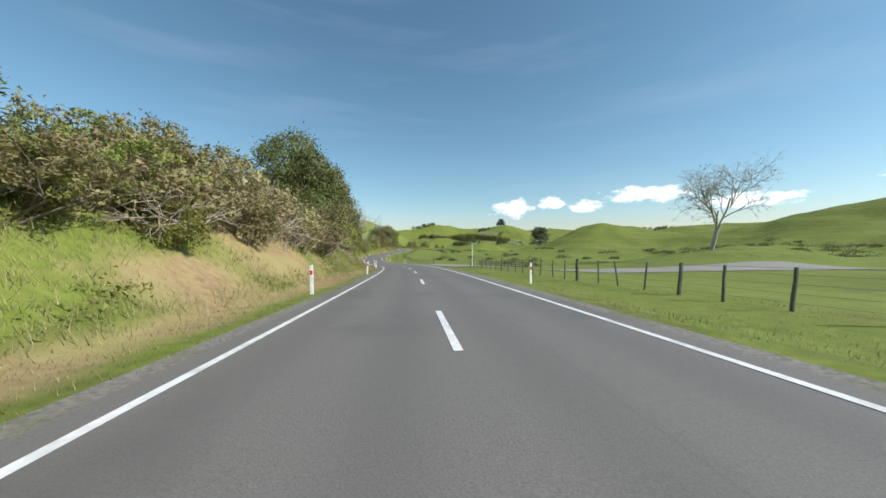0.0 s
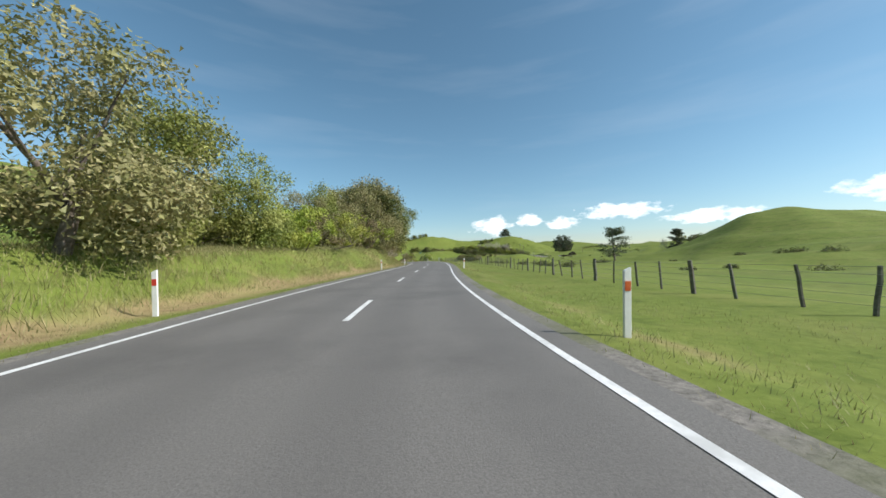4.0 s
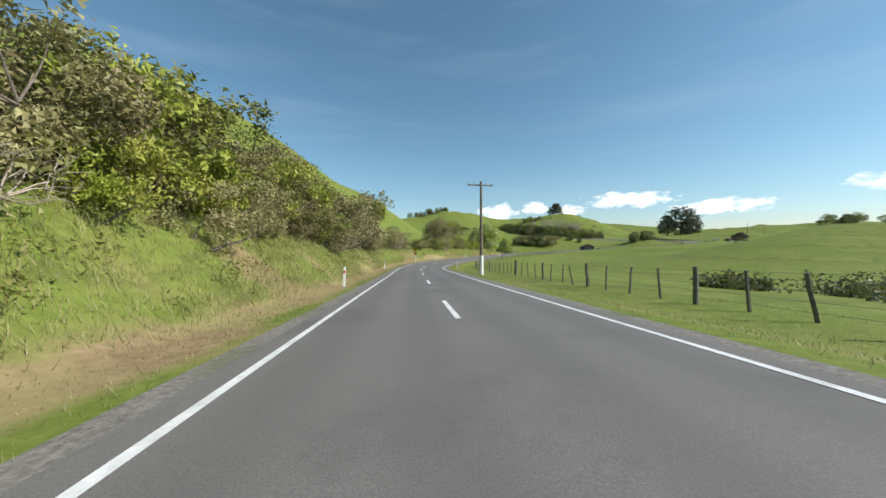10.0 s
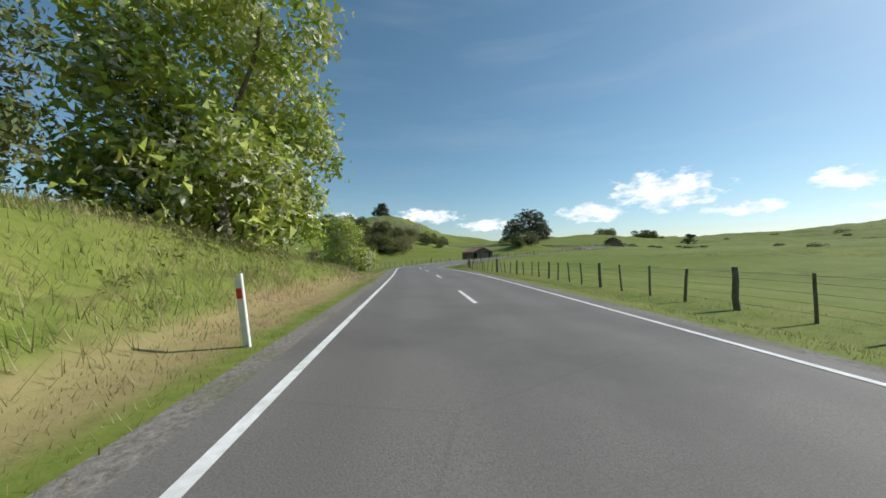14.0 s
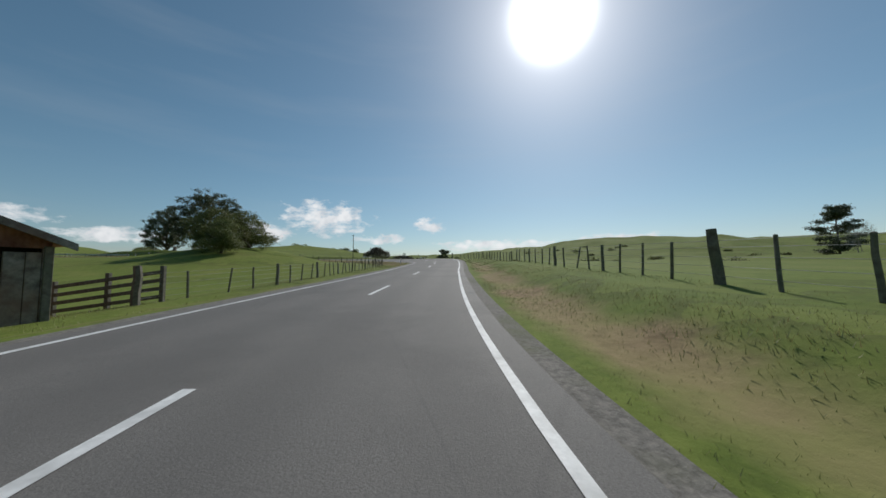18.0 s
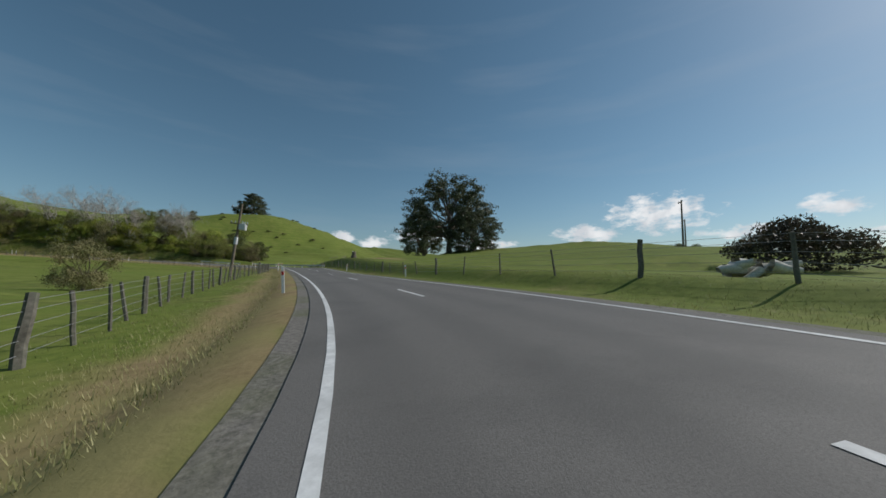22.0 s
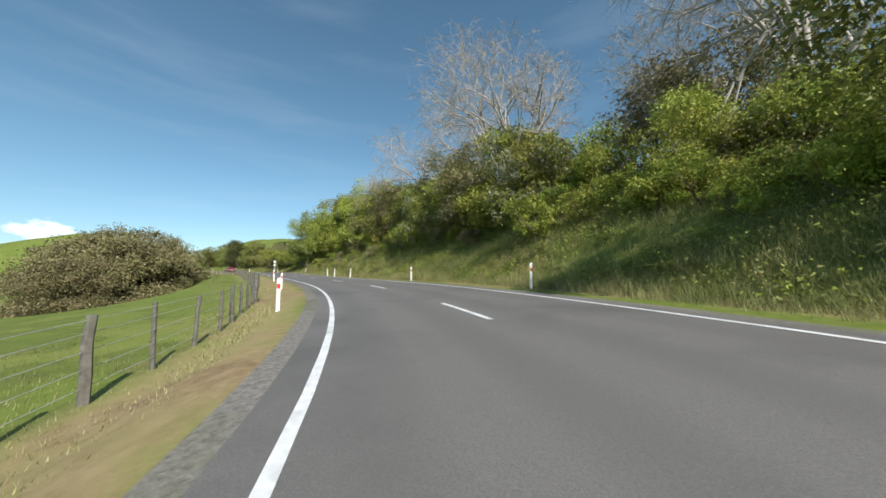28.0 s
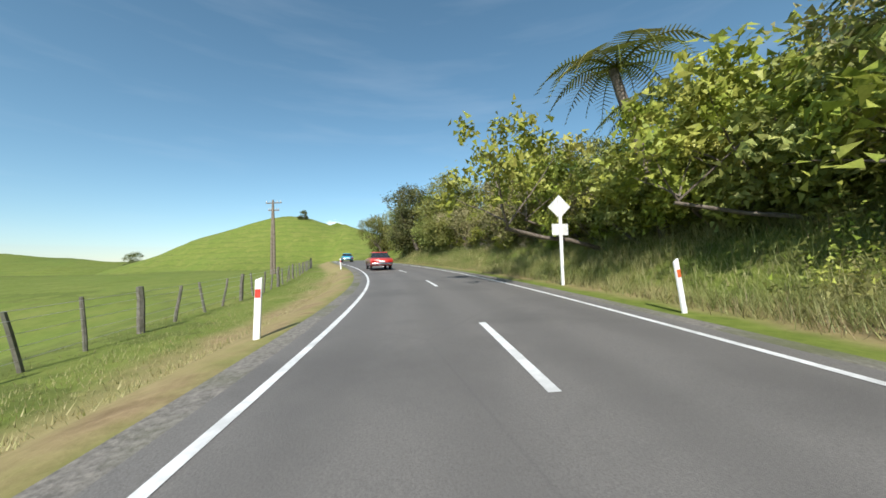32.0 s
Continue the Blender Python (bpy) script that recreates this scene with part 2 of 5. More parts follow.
M_TUFT = leaf_material("long_grass", (0.145, 0.17, 0.05), (0.275, 0.282, 0.095), (0.43, 0.365, 0.185))
M_DRY = leaf_material("dry_grass", (0.308, 0.253, 0.121), (0.462, 0.396, 0.22), (0.242, 0.253, 0.088))

# ---- the road's line ----
# heading in degrees every 10 m, from 0 m
HEAD = [-0.44, -0.02, 0.64, 2.15, 4.12, 6.89, 9.66, 11.46, 10.95, 10.26, 9.11, 7.58, 5.26, 1.35, -3.25, -6.97, -9.15, -9.75, -8.93, -6.93, -4.62, -2.67, -1.47, -0.43,
        1.41, 3.98, 6.55, 7.65, 7.08, 5.95, 2.64, -1.09, -2.55, -2.58, -2.82, -3.17, -3.52, -6.02, -13.78, -23.32, -29.75, -32.12, -32.35, -33.35, -34.60, -34.69, -33.51,
        -32.80, -34.44, -39.76, -48.16, -58.72, -69.85, -81.73, -91.52, -95.06, -95.08, -94.10, -92.39, -84.34, -63.77, -41.10, -24.86, -17.36, -15.27, -14.34, -13.60,
        -13.74, -13.69, -11.21, -4.82, 5.60, 19.70, 35.21, 47.78, 58.82, 66.49, 72.41, 75.08, 75.80, 75.42, 75.62, 77.18, 79.25, 83.69, 90.28, 94.49, 96.57, 96.42, 95.20,
        93.98]
# height every 20 m
RISE = [-1.15, -2.05, -3.03, -4.05, -5.04, -5.71, -5.86, -5.75, -5.63, -5.45, -5.29, -5.25, -5.28, -5.38, -5.85, -6.40, -7.18, -8.04, -8.87, -9.44, -9.50, -9.47, -9.46,
        -9.52, -9.89, -10.25, -9.94, -9.03, -7.91, -6.67, -5.62, -4.89, -4.32, -3.73, -3.05, -2.69, -2.26, -1.31, -0.33, 0.54, 1.50, 2.51, 3.20, 4.02, 4.82, 5.58]


# half the width between the edge lines, and the road's sideways lean in degrees (positive: right side low)
HALF = [(0, 2.79), (36, 2.78), (72, 2.84), (106, 2.95), (140, 2.96), (172, 2.89), (204, 2.80), (236, 2.72), (266, 2.81), (296, 2.87), (328, 2.72), (356, 2.73), (382,
        2.78), (410, 2.74), (438, 2.77), (462, 2.76), (488, 2.78), (512, 3.05), (536, 2.94), (560, 2.66), (580, 3.04), (600, 3.21), (618, 2.83), (638, 2.80), (658, 2.82),
        (678, 2.95), (698, 3.10), (720, 3.46), (744, 2.96), (766, 2.71), (786, 2.60), (808, 2.62), (828, 2.64)]
LEAN = [(0, -0.1), (36, -1.4), (72, -1.1), (106, 0.4), (140, 0.5), (172, 0.3), (204, -1.5), (236, -3.0), (266, -1.6), (296, 1.6), (328, -0.5), (356, -0.9), (382, 2.7),
        (410, 1.8), (438, 0.4), (462, -0.1), (488, 0.8), (512, 2.0), (536, 1.1), (560, 0.2), (580, -3.2), (600, -6.2), (618, -4.0), (638, -0.8), (658, 0.9), (678, -0.7),
        (698, -2.4), (720, -2.8), (744, -3.3), (766, -2.0), (786, -0.6), (808, -0.3), (828, -1.1)]


def half(s):
    return np.interp(s, [p[0] for p in HALF], [p[1] for p in HALF])


def lean(s):
    return np.tan(np.radians(np.interp(s, [p[0] for p in LEAN], [p[1] for p in LEAN])))


def smooth(v, xs, xq):
    """A natural cubic through v at even steps xs."""
    h, k = xs[1] - xs[0], len(xs)
    a, r = np.eye(k), np.zeros(k)
    for i in range(1, k - 1):
        a[i, i - 1:i + 2] = (1, 4, 1)
        r[i] = 6 * (v[i - 1] - 2 * v[i] + v[i + 1]) / h ** 2
    d = np.linalg.solve(a, r)
    i = np.clip(((xq - xs[0]) / h).astype(int), 0, k - 2)
    u = (xq - xs[i]) / h
    q = 1 - u
    return q * v[i] + u * v[i + 1] + h * h / 6 * ((q ** 3 - q) * d[i] + (u ** 3 - u) * d[i + 1])


S0, S1 = -120.0, 900.0
ST = np.arange(S0, S1 + 0.5, 1.0)
sq = np.clip(ST, 0, 900)
_h = np.radians(smooth(np.array(HEAD), np.arange(len(HEAD)) * 10.0, sq))
_z = smooth(np.array(RISE), np.arange(len(RISE)) * 20.0, sq) + np.where(ST < 0, -ST * 0.03, 0)
_d = np.stack([-np.sin(_h), np.cos(_h)], 1)
_p = np.zeros((len(ST), 2))
_p[1:] = np.cumsum((_d[1:] + _d[:-1]) / 2, 0)
_p += np.array((0.51, -0.00)) - _p[int(-S0)]


def road(s):
    """Place and heading of the road's middle at s metres."""
    return np.interp(s, ST, _p[:, 0]), np.interp(s, ST, _p[:, 1]), np.interp(s, ST, _z), np.interp(s, ST, _h)


def beside(s, u):
    """x, y at u metres to the right of the road's middle."""
    x, y, _, h = road(s)
    return x + np.cos(h) * u, y + np.sin(h) * u


def step(a, b, v):
    t = np.clip((v - a) / (b - a), 0, 1)
    return t * t * (3 - 2 * t)


def knots(s, *pairs):
    return np.interp(s, [p[0] for p in pairs], [p[1] for p in pairs])


# the cut bank on the left: height and width of its slope along the road
def bank_left(s):
    return knots(s, (-120, 3), (0, 3.0), (12, 3.4), (22, 4.2), (32, 4.2), (45, 3.2), (60, 2.2), (85, 1.2), (110, 1.6), (125, 2.2), (150, 1.5), (180, 2.5), (200, 3.5), (250, 3.8), (285, 3.6), (300, 4.0), (340, 3.8),
                 (360, 2.6), (400, 2.4), (420, 3.0), (445, 2.2), (458, 0.6), (470, 0.0), (900, 0.0))


def bank_right(s):
    return knots(s, (-120, 0), (480, 0), (500, 0.6), (560, 0.5), (600, 0), (625, 0.5), (645, 1.0), (668, 1.7), (690, 2.3), (700, 1.7), (708, 0.0), (725, 0.4), (742, 1.6), (756, 3.4), (775, 4.2), (800, 4.2), (815, 3.4), (832, 1.8), (900, 2.0))


# hills: x, y, height, radius along x and y
HILLS = [(-115, 100, 26, 65, 105), (-110, 240, 12, 60, 70), (-50, 405, 34, 32, 70), (-25, 485, 17, 38, 38), (33, 745, 21, 60, 38), (100, 765, 24, 60, 45), (222, 765, 30, 72, 55), (148, 1120, 40, 170, 110),
         (420, 960, 34, 190, 120), (262, 130, 26, 80, 100), (152, 252, 20, 42, 45), (120, 340, -6, 50, 60), (330, 340, 18, 110, 80), (250, 395, 4, 60, 40), (290, 575, 5.0, 55, 70),
         (430, 430, 6, 90, 90), (560, 700, 22, 190, 160), (-300, 540, 10, 150, 150), (-62, 626, 23, 40, 32), (-66, 582, 11, 34, 28), (258, 735, 4, 30, 30), (-110, 720, 30, 90, 50), (640, 300, 36, 200, 200),
         (520, 20, 38, 200, 160), (300, -120, 30, 150, 120), (-330, 250, 30, 150, 200), (-420, 850, 40, 220, 200)]

# smaller knolls close to the road
KNOLLS = [(147, 521, 2.8, 16, 13), (62, 572, 8, 42, 22), (88, 378, 10, 35, 25), (100, 619, -6.5, 26, 18)]


def ground(x, y, sunk=0.0):
    """Height of the land. sunk lowers the wide sheet under the strips that line the road."""
    x, y = np.asarray(x, float), np.asarray(y, float)
    shape = x.shape
    x, y = x.ravel(), y.ravel()
    out = np.zeros(len(x))
    si = np.arange(0, len(ST), 3)
    px, py, pz, ph, ps = _p[si, 0], _p[si, 1], _z[si], _h[si], ST[si]
    for a in range(0, len(x), 20000):
        c = slice(a, a + 20000)
        d2 = (x[c, None] - px) ** 2 + (y[c, None] - py) ** 2
        k = np.argmin(d2, 1)
        dx, dy = x[c] - px[k], y[c] - py[k]
        u = dx * np.cos(ph[k]) + dy * np.sin(ph[k])
        s = ps[k] - dx * np.sin(ph[k]) + dy * np.cos(ph[k])
        wgt = 1 / (d2 + 60.0) ** 2
        far = (wgt * pz).sum(1) / wgt.sum(1)
        near = np.interp(s, ST, _z)
        au = np.sqrt(np.maximum(d2[np.arange(len(k)), k], 0))
        au = np.minimum(np.where(np.abs(u) > au * 0.7, np.abs(u), au), au + 0.01)
        m = step(6, 30, au)
        lie = -u * lean(s) * (1 - step(5, 13, au))
        au = np.maximum(au - (half(s) - 2.8), 0)
        z = near * (1 - m) + far * m
        left = u < 0
        bl = bank_left(s)
        zl = bl * step(4.6, 5.5 + bl * 1.35, au) + 0.035 * np.maximum(au - 12, 0) * (bl > 0.2) * (1 - step(40, 60, au)) - (0.35 * step(3.9, 5.2, au) + 0.9 * step(6, 16, au) * step(470, 520, s)) * (bl < 0.5)
        br = bank_right(s)
        zr = br * step(4.6, 6.0 + br * 1.15, au) + 0.05 * np.maximum(au - 10, 0) * (br > 0.8) * (1 - step(40, 70, au)) - 0.25 * step(3.9, 5.5, au) * (br < 0.4) - 1.3 * step(9, 30, au) * (1 - step(440, 520, s))
        z = z + np.where(left, zl, zr) + lie
        ex = np.zeros(len(z))
        for hx, hy, hh, rx, ry in HILLS:
            ex += hh * np.exp(-((x[c] - hx) / rx) ** 2 - ((y[c] - hy) / ry) ** 2)
        near_ex = np.zeros(len(z))
        for hx, hy, hh, rx, ry in KNOLLS:
            near_ex += hh * np.exp(-((x[c] - hx) / rx) ** 2 - ((y[c] - hy) / ry) ** 2)
        z = z + near_ex * step(8, 20, au)
        lump = 1.6 * np.sin(x[c] / 23 + 1.3 * np.sin(y[c] / 31)) * np.sin(y[c] / 19 + np.sin(x[c] / 37))
        lump += 6 * step(300, 900, au) * np.sin(x[c] / 130 + 1.0) * np.sin(y[c] / 150 + np.sin(x[c] / 210))
        rough = 0.75 * np.sin(x[c] / 5.3 + 2 * np.sin(y[c] / 11)) * np.sin(y[c] / 6.1 + 1.5 * np.sin(x[c] / 9)) + 1.1 * np.sin(x[c] / 11.7 + 1.4 * np.sin(y[c] / 17)) * np.sin(y[c] / 13.3)
        lump += rough * step(40, 90, au)
        z = z + (ex + lump * step(12, 60, au)) * step(9, 58, au) - sunk * (1 - step(20, 25, au))
        out[c] = z
    return out.reshape(shape)


def at_ground(x, y):
    return float(ground(np.array([x]), np.array([y]))[0])


# ---- building helpers ----
def mesh_of(name, verts, faces, mat, smooth_faces=True, attrs=None):
    """A mesh from arrays: all faces have the same number of corners."""
    me = bpy.data.meshes.new(name)
    verts, faces = np.asarray(verts, np.float32), np.asarray(faces, np.int32)
    k = faces.shape[1]
    me.vertices.add(len(verts))
    me.vertices.foreach_set("co", verts.ravel())
    me.loops.add(faces.size)
    me.loops.foreach_set("vertex_index", faces.ravel())
    me.polygons.add(len(faces))
    me.polygons.foreach_set("loop_start", np.arange(0, faces.size, k, dtype=np.int32))
    me.polygons.foreach_set("use_smooth", np.full(len(faces), smooth_faces))
    for key, vals in (attrs or {}).items():
        me.attributes.new(key, "FLOAT", "POINT").data.foreach_set("value", np.asarray(vals, np.float32))
    me.update()
    me.materials.append(mat)
    return me


def part(name, me, parent, label=""):
    ob = new(name, me)
    ob.parent = parent
    return tagged(ob, label)


def thing(name, label, category, group="", kind=""):
    ob = new(name)
    ob.empty_display_size = 0.2
    return tagged(ob, label, category, group, kind)


def from_bm(name, bm, mat, flat=False):
    me = bpy.data.meshes.new(name)
    for f in bm.faces:
        f.smooth = not flat
    bm.to_mesh(me)
    bm.free()
    me.materials.append(mat)
    return me


def box(bm, x0, y0, z0, x1, y1, z1, bevel=0.0):
    vs = bmesh.ops.create_cube(bm, size=1.0, matrix=Matrix.Translation(((x0 + x1) / 2, (y0 + y1) / 2, (z0 + z1) / 2)) @ Matrix.Diagonal((x1 - x0, y1 - y0, z1 - z0, 1)))["verts"]
    if bevel:
        es = list({e for v in vs for e in v.link_edges})
        bmesh.ops.bevel(bm, geom=es, offset=bevel, segments=1, affect="EDGES")
    return vs


def tube(pts, radii, sides=6):
    """Vertices and quads of a tapered tube along points."""
    pts = np.asarray(pts, float)
    n = len(pts)
    tan = np.gradient(pts, axis=0)
    tan /= np.linalg.norm(tan, axis=1, keepdims=True) + 1e-9
    ref = np.where(np.abs(tan[:, 2:3]) > 0.9, np.array([[1.0, 0, 0]]), np.array([[0, 0, 1.0]]))
    a = np.cross(tan, ref)
    a /= np.linalg.norm(a, axis=1, keepdims=True) + 1e-9
    b = np.cross(tan, a)
    an = np.linspace(0, 2 * np.pi, sides, endpoint=False)
    ring = a[:, None] * np.cos(an)[None, :, None] + b[:, None] * np.sin(an)[None, :, None]
    v = (pts[:, None] + ring * np.asarray(radii, float)[:, None, None]).reshape(-1, 3)
    i = np.arange(n - 1)[:, None] * sides
    j = np.arange(sides)[None]
    k = (j + 1) % sides
    return v, np.stack([i + j, i + k, i + sides + k, i + sides + j], -1).reshape(-1, 4)


def join(pieces):
    vs, fs, o = [], [], 0
    for v, f in pieces:
        vs.append(v)
        fs.append(f + o)
        o += len(v)
    return np.concatenate(vs), np.concatenate(fs)


def ribbon(name, ss, us, mat, lift=0.0, label="", kind="structure", follow=False, attr=None, edge=0, wide=False):
    """A strip along the road: stations ss, offsets us, from the middle or from an edge line. follow: on the land, or else on the road's own plane."""
    ss, us = np.asarray(ss, float), np.asarray(us, float)
    x, y, z, h = road(ss)
    U = us[None] * half(ss)[:, None] if wide else us[None] + edge * half(ss)[:, None]
    X = x[:, None] + np.cos(h)[:, None] * U
    Y = y[:, None] + np.sin(h)[:, None] * U
    Z = ground(X, Y) if follow else z[:, None] - U * lean(ss)[:, None]
    Z = Z + lift
    n, k = X.shape
    i = np.arange(n - 1)[:, None] * k
    j = np.arange(k - 1)[None]
    f = np.stack([i + j, i + j + 1, i + k + j + 1, i + k + j], -1).reshape(-1, 4)
    me = mesh_of(name, np.stack([X, Y, Z], -1).reshape(-1, 3), f, mat, True, attr(ss, us) if attr else None)
    return tagged(new(name, me), label, "", "", kind)


# ---- the land ----
gx = np.unique(np.concatenate([-np.geomspace(150, 2600, 34), np.arange(-150, 420, 3.5), np.geomspace(420, 2900, 34)]))
gy = np.unique(np.concatenate([-np.geomspace(60, 2400, 34), np.arange(-60, 800, 3.5), np.geomspace(800, 3200, 40)]))
GX, GY = np.meshgrid(gx, gy)
GZ = ground(GX, GY, 0.9)
ii = np.arange(len(gy) - 1)[:, None] * len(gx)
jj = np.arange(len(gx) - 1)[None]
quads = np.stack([ii + jj, ii + jj + 1, ii + len(gx) + jj + 1, ii + len(gx) + jj], -1).reshape(-1, 4)
tagged(new("ground", mesh_of("ground", np.stack([GX, GY, GZ], -1).reshape(-1, 3), quads, M_GRASS, True, {"bare": np.zeros(GX.size)})),
       "rolling green sheep pasture with low hills", "ground", "", "structure")


def clay(s, u):
    """Bare clay faces on the banks."""
    a = np.exp(-((s - 17) / 4) ** 2 - ((u + 7.2) / 1.3) ** 2) + np.exp(-((s - 9) / 2) ** 2 - ((u + 6.2) / 0.7) ** 2)
    return 1.3 * (a + 0.55 * np.exp(-((s - 363) / 4) ** 2 - ((u + 5.7) / 0.8) ** 2) + 0.8 * np.exp(-((s - 402) / 5) ** 2 - ((u + 5.6) / 0.8) ** 2)
                  + 0.8 * np.exp(-((s - 676) / 12) ** 2 - ((u - 12.8) / 2.0) ** 2))


def toe(side):
    def f(ss, us):
        au = np.abs(us)[None] + 2.8
        b = (bank_left(ss) if side < 0 else bank_right(ss))[:, None]
        strip = knots(ss, (-120, 0.8), (60, 0.75), (100, 0.6), (180, 0.9), (460, 0.95), (480, 0.5), (585, 0.55), (600, 1.15), (690, 1.0), (760, 0.8), (800, 0.6), (830, 0.75), (900, 0.8)) if side < 0 else \
            knots(ss, (-120, 0.3), (80, 0.3), (90, 1.0), (118, 1.0), (130, 0.35), (280, 0.5), (300, 0.8), (330, 0.4), (500, 0.35), (508, 0.9), (560, 0.8), (590, 0.3), (740, 0.6), (900, 0.7))
        far = (step(585, 600, ss) * (side < 0))[:, None]
        edge = np.exp(-((au - 4.7 + 0.1 * far) / np.where(b > 0.8, 0.75, 1.0 + 0.25 * far)) ** 2) * strip[:, None]
        patch = 0.5 * (np.sin(ss / 6.1)[:, None] * np.sin(ss / 2.3 + 1)[:, None] > 0.45) * np.exp(-((au - 6.6) / 1.2) ** 2) * (b > 2)
        rank = (0.16 * step(735, 755, ss) * (side > 0))[:, None] + 0.14 * (side < 0) + 0.08 * (b > 1) * step(5.2, 6.2, au)
        return {"bare": (edge + patch + rank + clay(ss[:, None], np.sign(side) * au)).ravel()}
    return f


SS = np.arange(S0 + 1, S1 - 1, 1.5)
OUT = [3.3, 3.8, 4.3, 4.7, 5.0, 5.4, 5.8, 6.3, 6.9, 7.6, 8.5, 9.6, 11, 12.5, 14.5, 17, 20, 23, 26]
ribbon("verge_left", SS, [2.8 - u for u in OUT[::-1]], M_GRASS, 0.0, "grassy bank and verge along the road", follow=True, attr=toe(-1), edge=-1)
ribbon("verge_right", SS, [u - 2.8 for u in OUT], M_GRASS, 0.0, "grassy verge and roadside bank", follow=True, attr=toe(1), edge=1)

# ---- the road ----
ribbon("road", SS, np.linspace(-1.14, 1.14, 13), M_ASPHALT, 0.03, "grey chipseal two-lane country road", attr=lambda s, u: {"lane": np.repeat(u[None] * 2.9, len(s), 0).ravel()}, wide=True)
ribbon("shoulder_left", SS, [-0.75, -0.55, -0.3], M_GRAVEL, 0.012, "narrow gravel shoulder", edge=-1)
ribbon("shoulder_right", SS, [0.3, 0.55, 0.75], M_GRAVEL, 0.012, "narrow gravel shoulder", edge=1)
ribbon("edge_line_left", SS, [-0.055, 0.055], M_PAINT, 0.036, "white painted edge line", edge=-1)
ribbon("edge_line_right", SS, [-0.055, 0.055], M_PAINT, 0.036, "white painted edge line", edge=1)
marks = thing("centre_line", "dashed white centre line painted on the road", "road marking", kind="structure")
DASH0 = [(0, 3.7), (106, 4.2), (160, 4.9), (204, 3.3), (236, 1.2), (270, 1.5), (297, 3.5), (300, 4.4), (383, 5.7), (463, 5.5), (470, 5.5), (512, 5.5), (536, 5.7), (560,
        5.7), (600, 3.8), (630, 9.2), (658, 11.8), (659, 11.2), (690, 10.2), (721, 9.3), (722, 10.2), (745, 10.7), (786, 12.6), (787, 12.1), (829, 11.4), (900, 11.1)]
for k in range(-6, 86):
    a = 10 * k + knots(10 * k, *DASH0)
    o = ribbon("dash", np.linspace(a, a + 3, 4), [-0.06, 0.06], M_PAINT, 0.036, kind="")
    o.parent = marks

# ---- plants ----
def leaves(centres, size, rng, flat=0.0, facing=None):
    """Small pointed leaves round the centres; facing: the way that their upper sides turn."""
    n = len(centres)
    a = rng.normal(size=(n, 3))
    a[:, 2] *= 1 - flat
    if facing is not None:
        nrm = facing * 0.8 + rng.normal(size=(n, 3)) * 0.75
        nrm /= np.linalg.norm(nrm, axis=1, keepdims=True)
        a = np.cross(nrm, a)
    a /= np.linalg.norm(a, axis=1, keepdims=True)
    b = np.cross(a, rng.normal(size=(n, 3))) if facing is None else np.cross(nrm, a)
    b /= np.linalg.norm(b, axis=1, keepdims=True)
    s = size * rng.uniform(0.55, 1.35, (n, 1))
    c = np.cross(a, b) * s * 0.18
    v = np.stack([centres - a * s * 0.9 - b * s * 0.42, centres - a * s * 0.6 + b * s * 0.58 + c, centres + a * s], 1).reshape(-1, 3)
    return v, np.arange(3 * n).reshape(-1, 3)


def clumped(blobs, n, per, spread, rng):
    """Leaf centres: clumps that sit mostly on the outside of lumpy volumes."""
    blobs = np.asarray(blobs, float)
    w = blobs[:, 3] * blobs[:, 4]
    k = rng.choice(len(blobs), n // per, p=w / w.sum())
    d = rng.normal(size=(len(k), 3))
    d /= np.linalg.norm(d, axis=1, keepdims=True)
    d[:, 2] = np.where(rng.uniform(size=len(k)) < 0.6, np.abs(d[:, 2]), d[:, 2])
    r = rng.uniform(0.3, 1.0, (len(k), 1)) ** 0.45
    c = blobs[k, :3] + d * r * blobs[k][:, [3, 3, 4]]
    off = rng.normal(size=(len(k) * per, 3))
    turn = np.repeat(d, per, 0) + off * 0.45 + np.array((0, 0, 0.55))
    return np.repeat(c, per, 0) + off * spread, turn / np.linalg.norm(turn, axis=1, keepdims=True)


def limb(a, b, r0, r1, rng, bend=0.12, n=5):
    a, b = np.asarray(a, float), np.asarray(b, float)
    t = np.linspace(0, 1, n)[:, None]
    L = np.linalg.norm(b - a)
    off = np.cumsum(rng.normal(size=(n, 3)) * bend * L / n, 0) * t
    return tube(a + (b - a) * t + off, np.linspace(r0, r1, n), 6)


ends = []


def branching(p, d, length, r, depth, rng, out, spread=0.55, up=0.12):
    q = p + d * length
    out.append(limb(p, q, r, r * 0.68, rng, 0.16, 4))
    if depth == 0:
        ends.append((q, d))
        return
    for _ in range(3 if rng.uniform() < 0.6 else 2):
        nd = d + rng.normal(size=3) * spread + np.array((0, 0, up))
        nd /= np.linalg.norm(nd)
        start = p + d * length * rng.uniform(0.62, 1.0)
        branching(start, nd, length * rng.uniform(0.62, 0.86), r * 0.6, depth - 1, rng, out, spread, up)


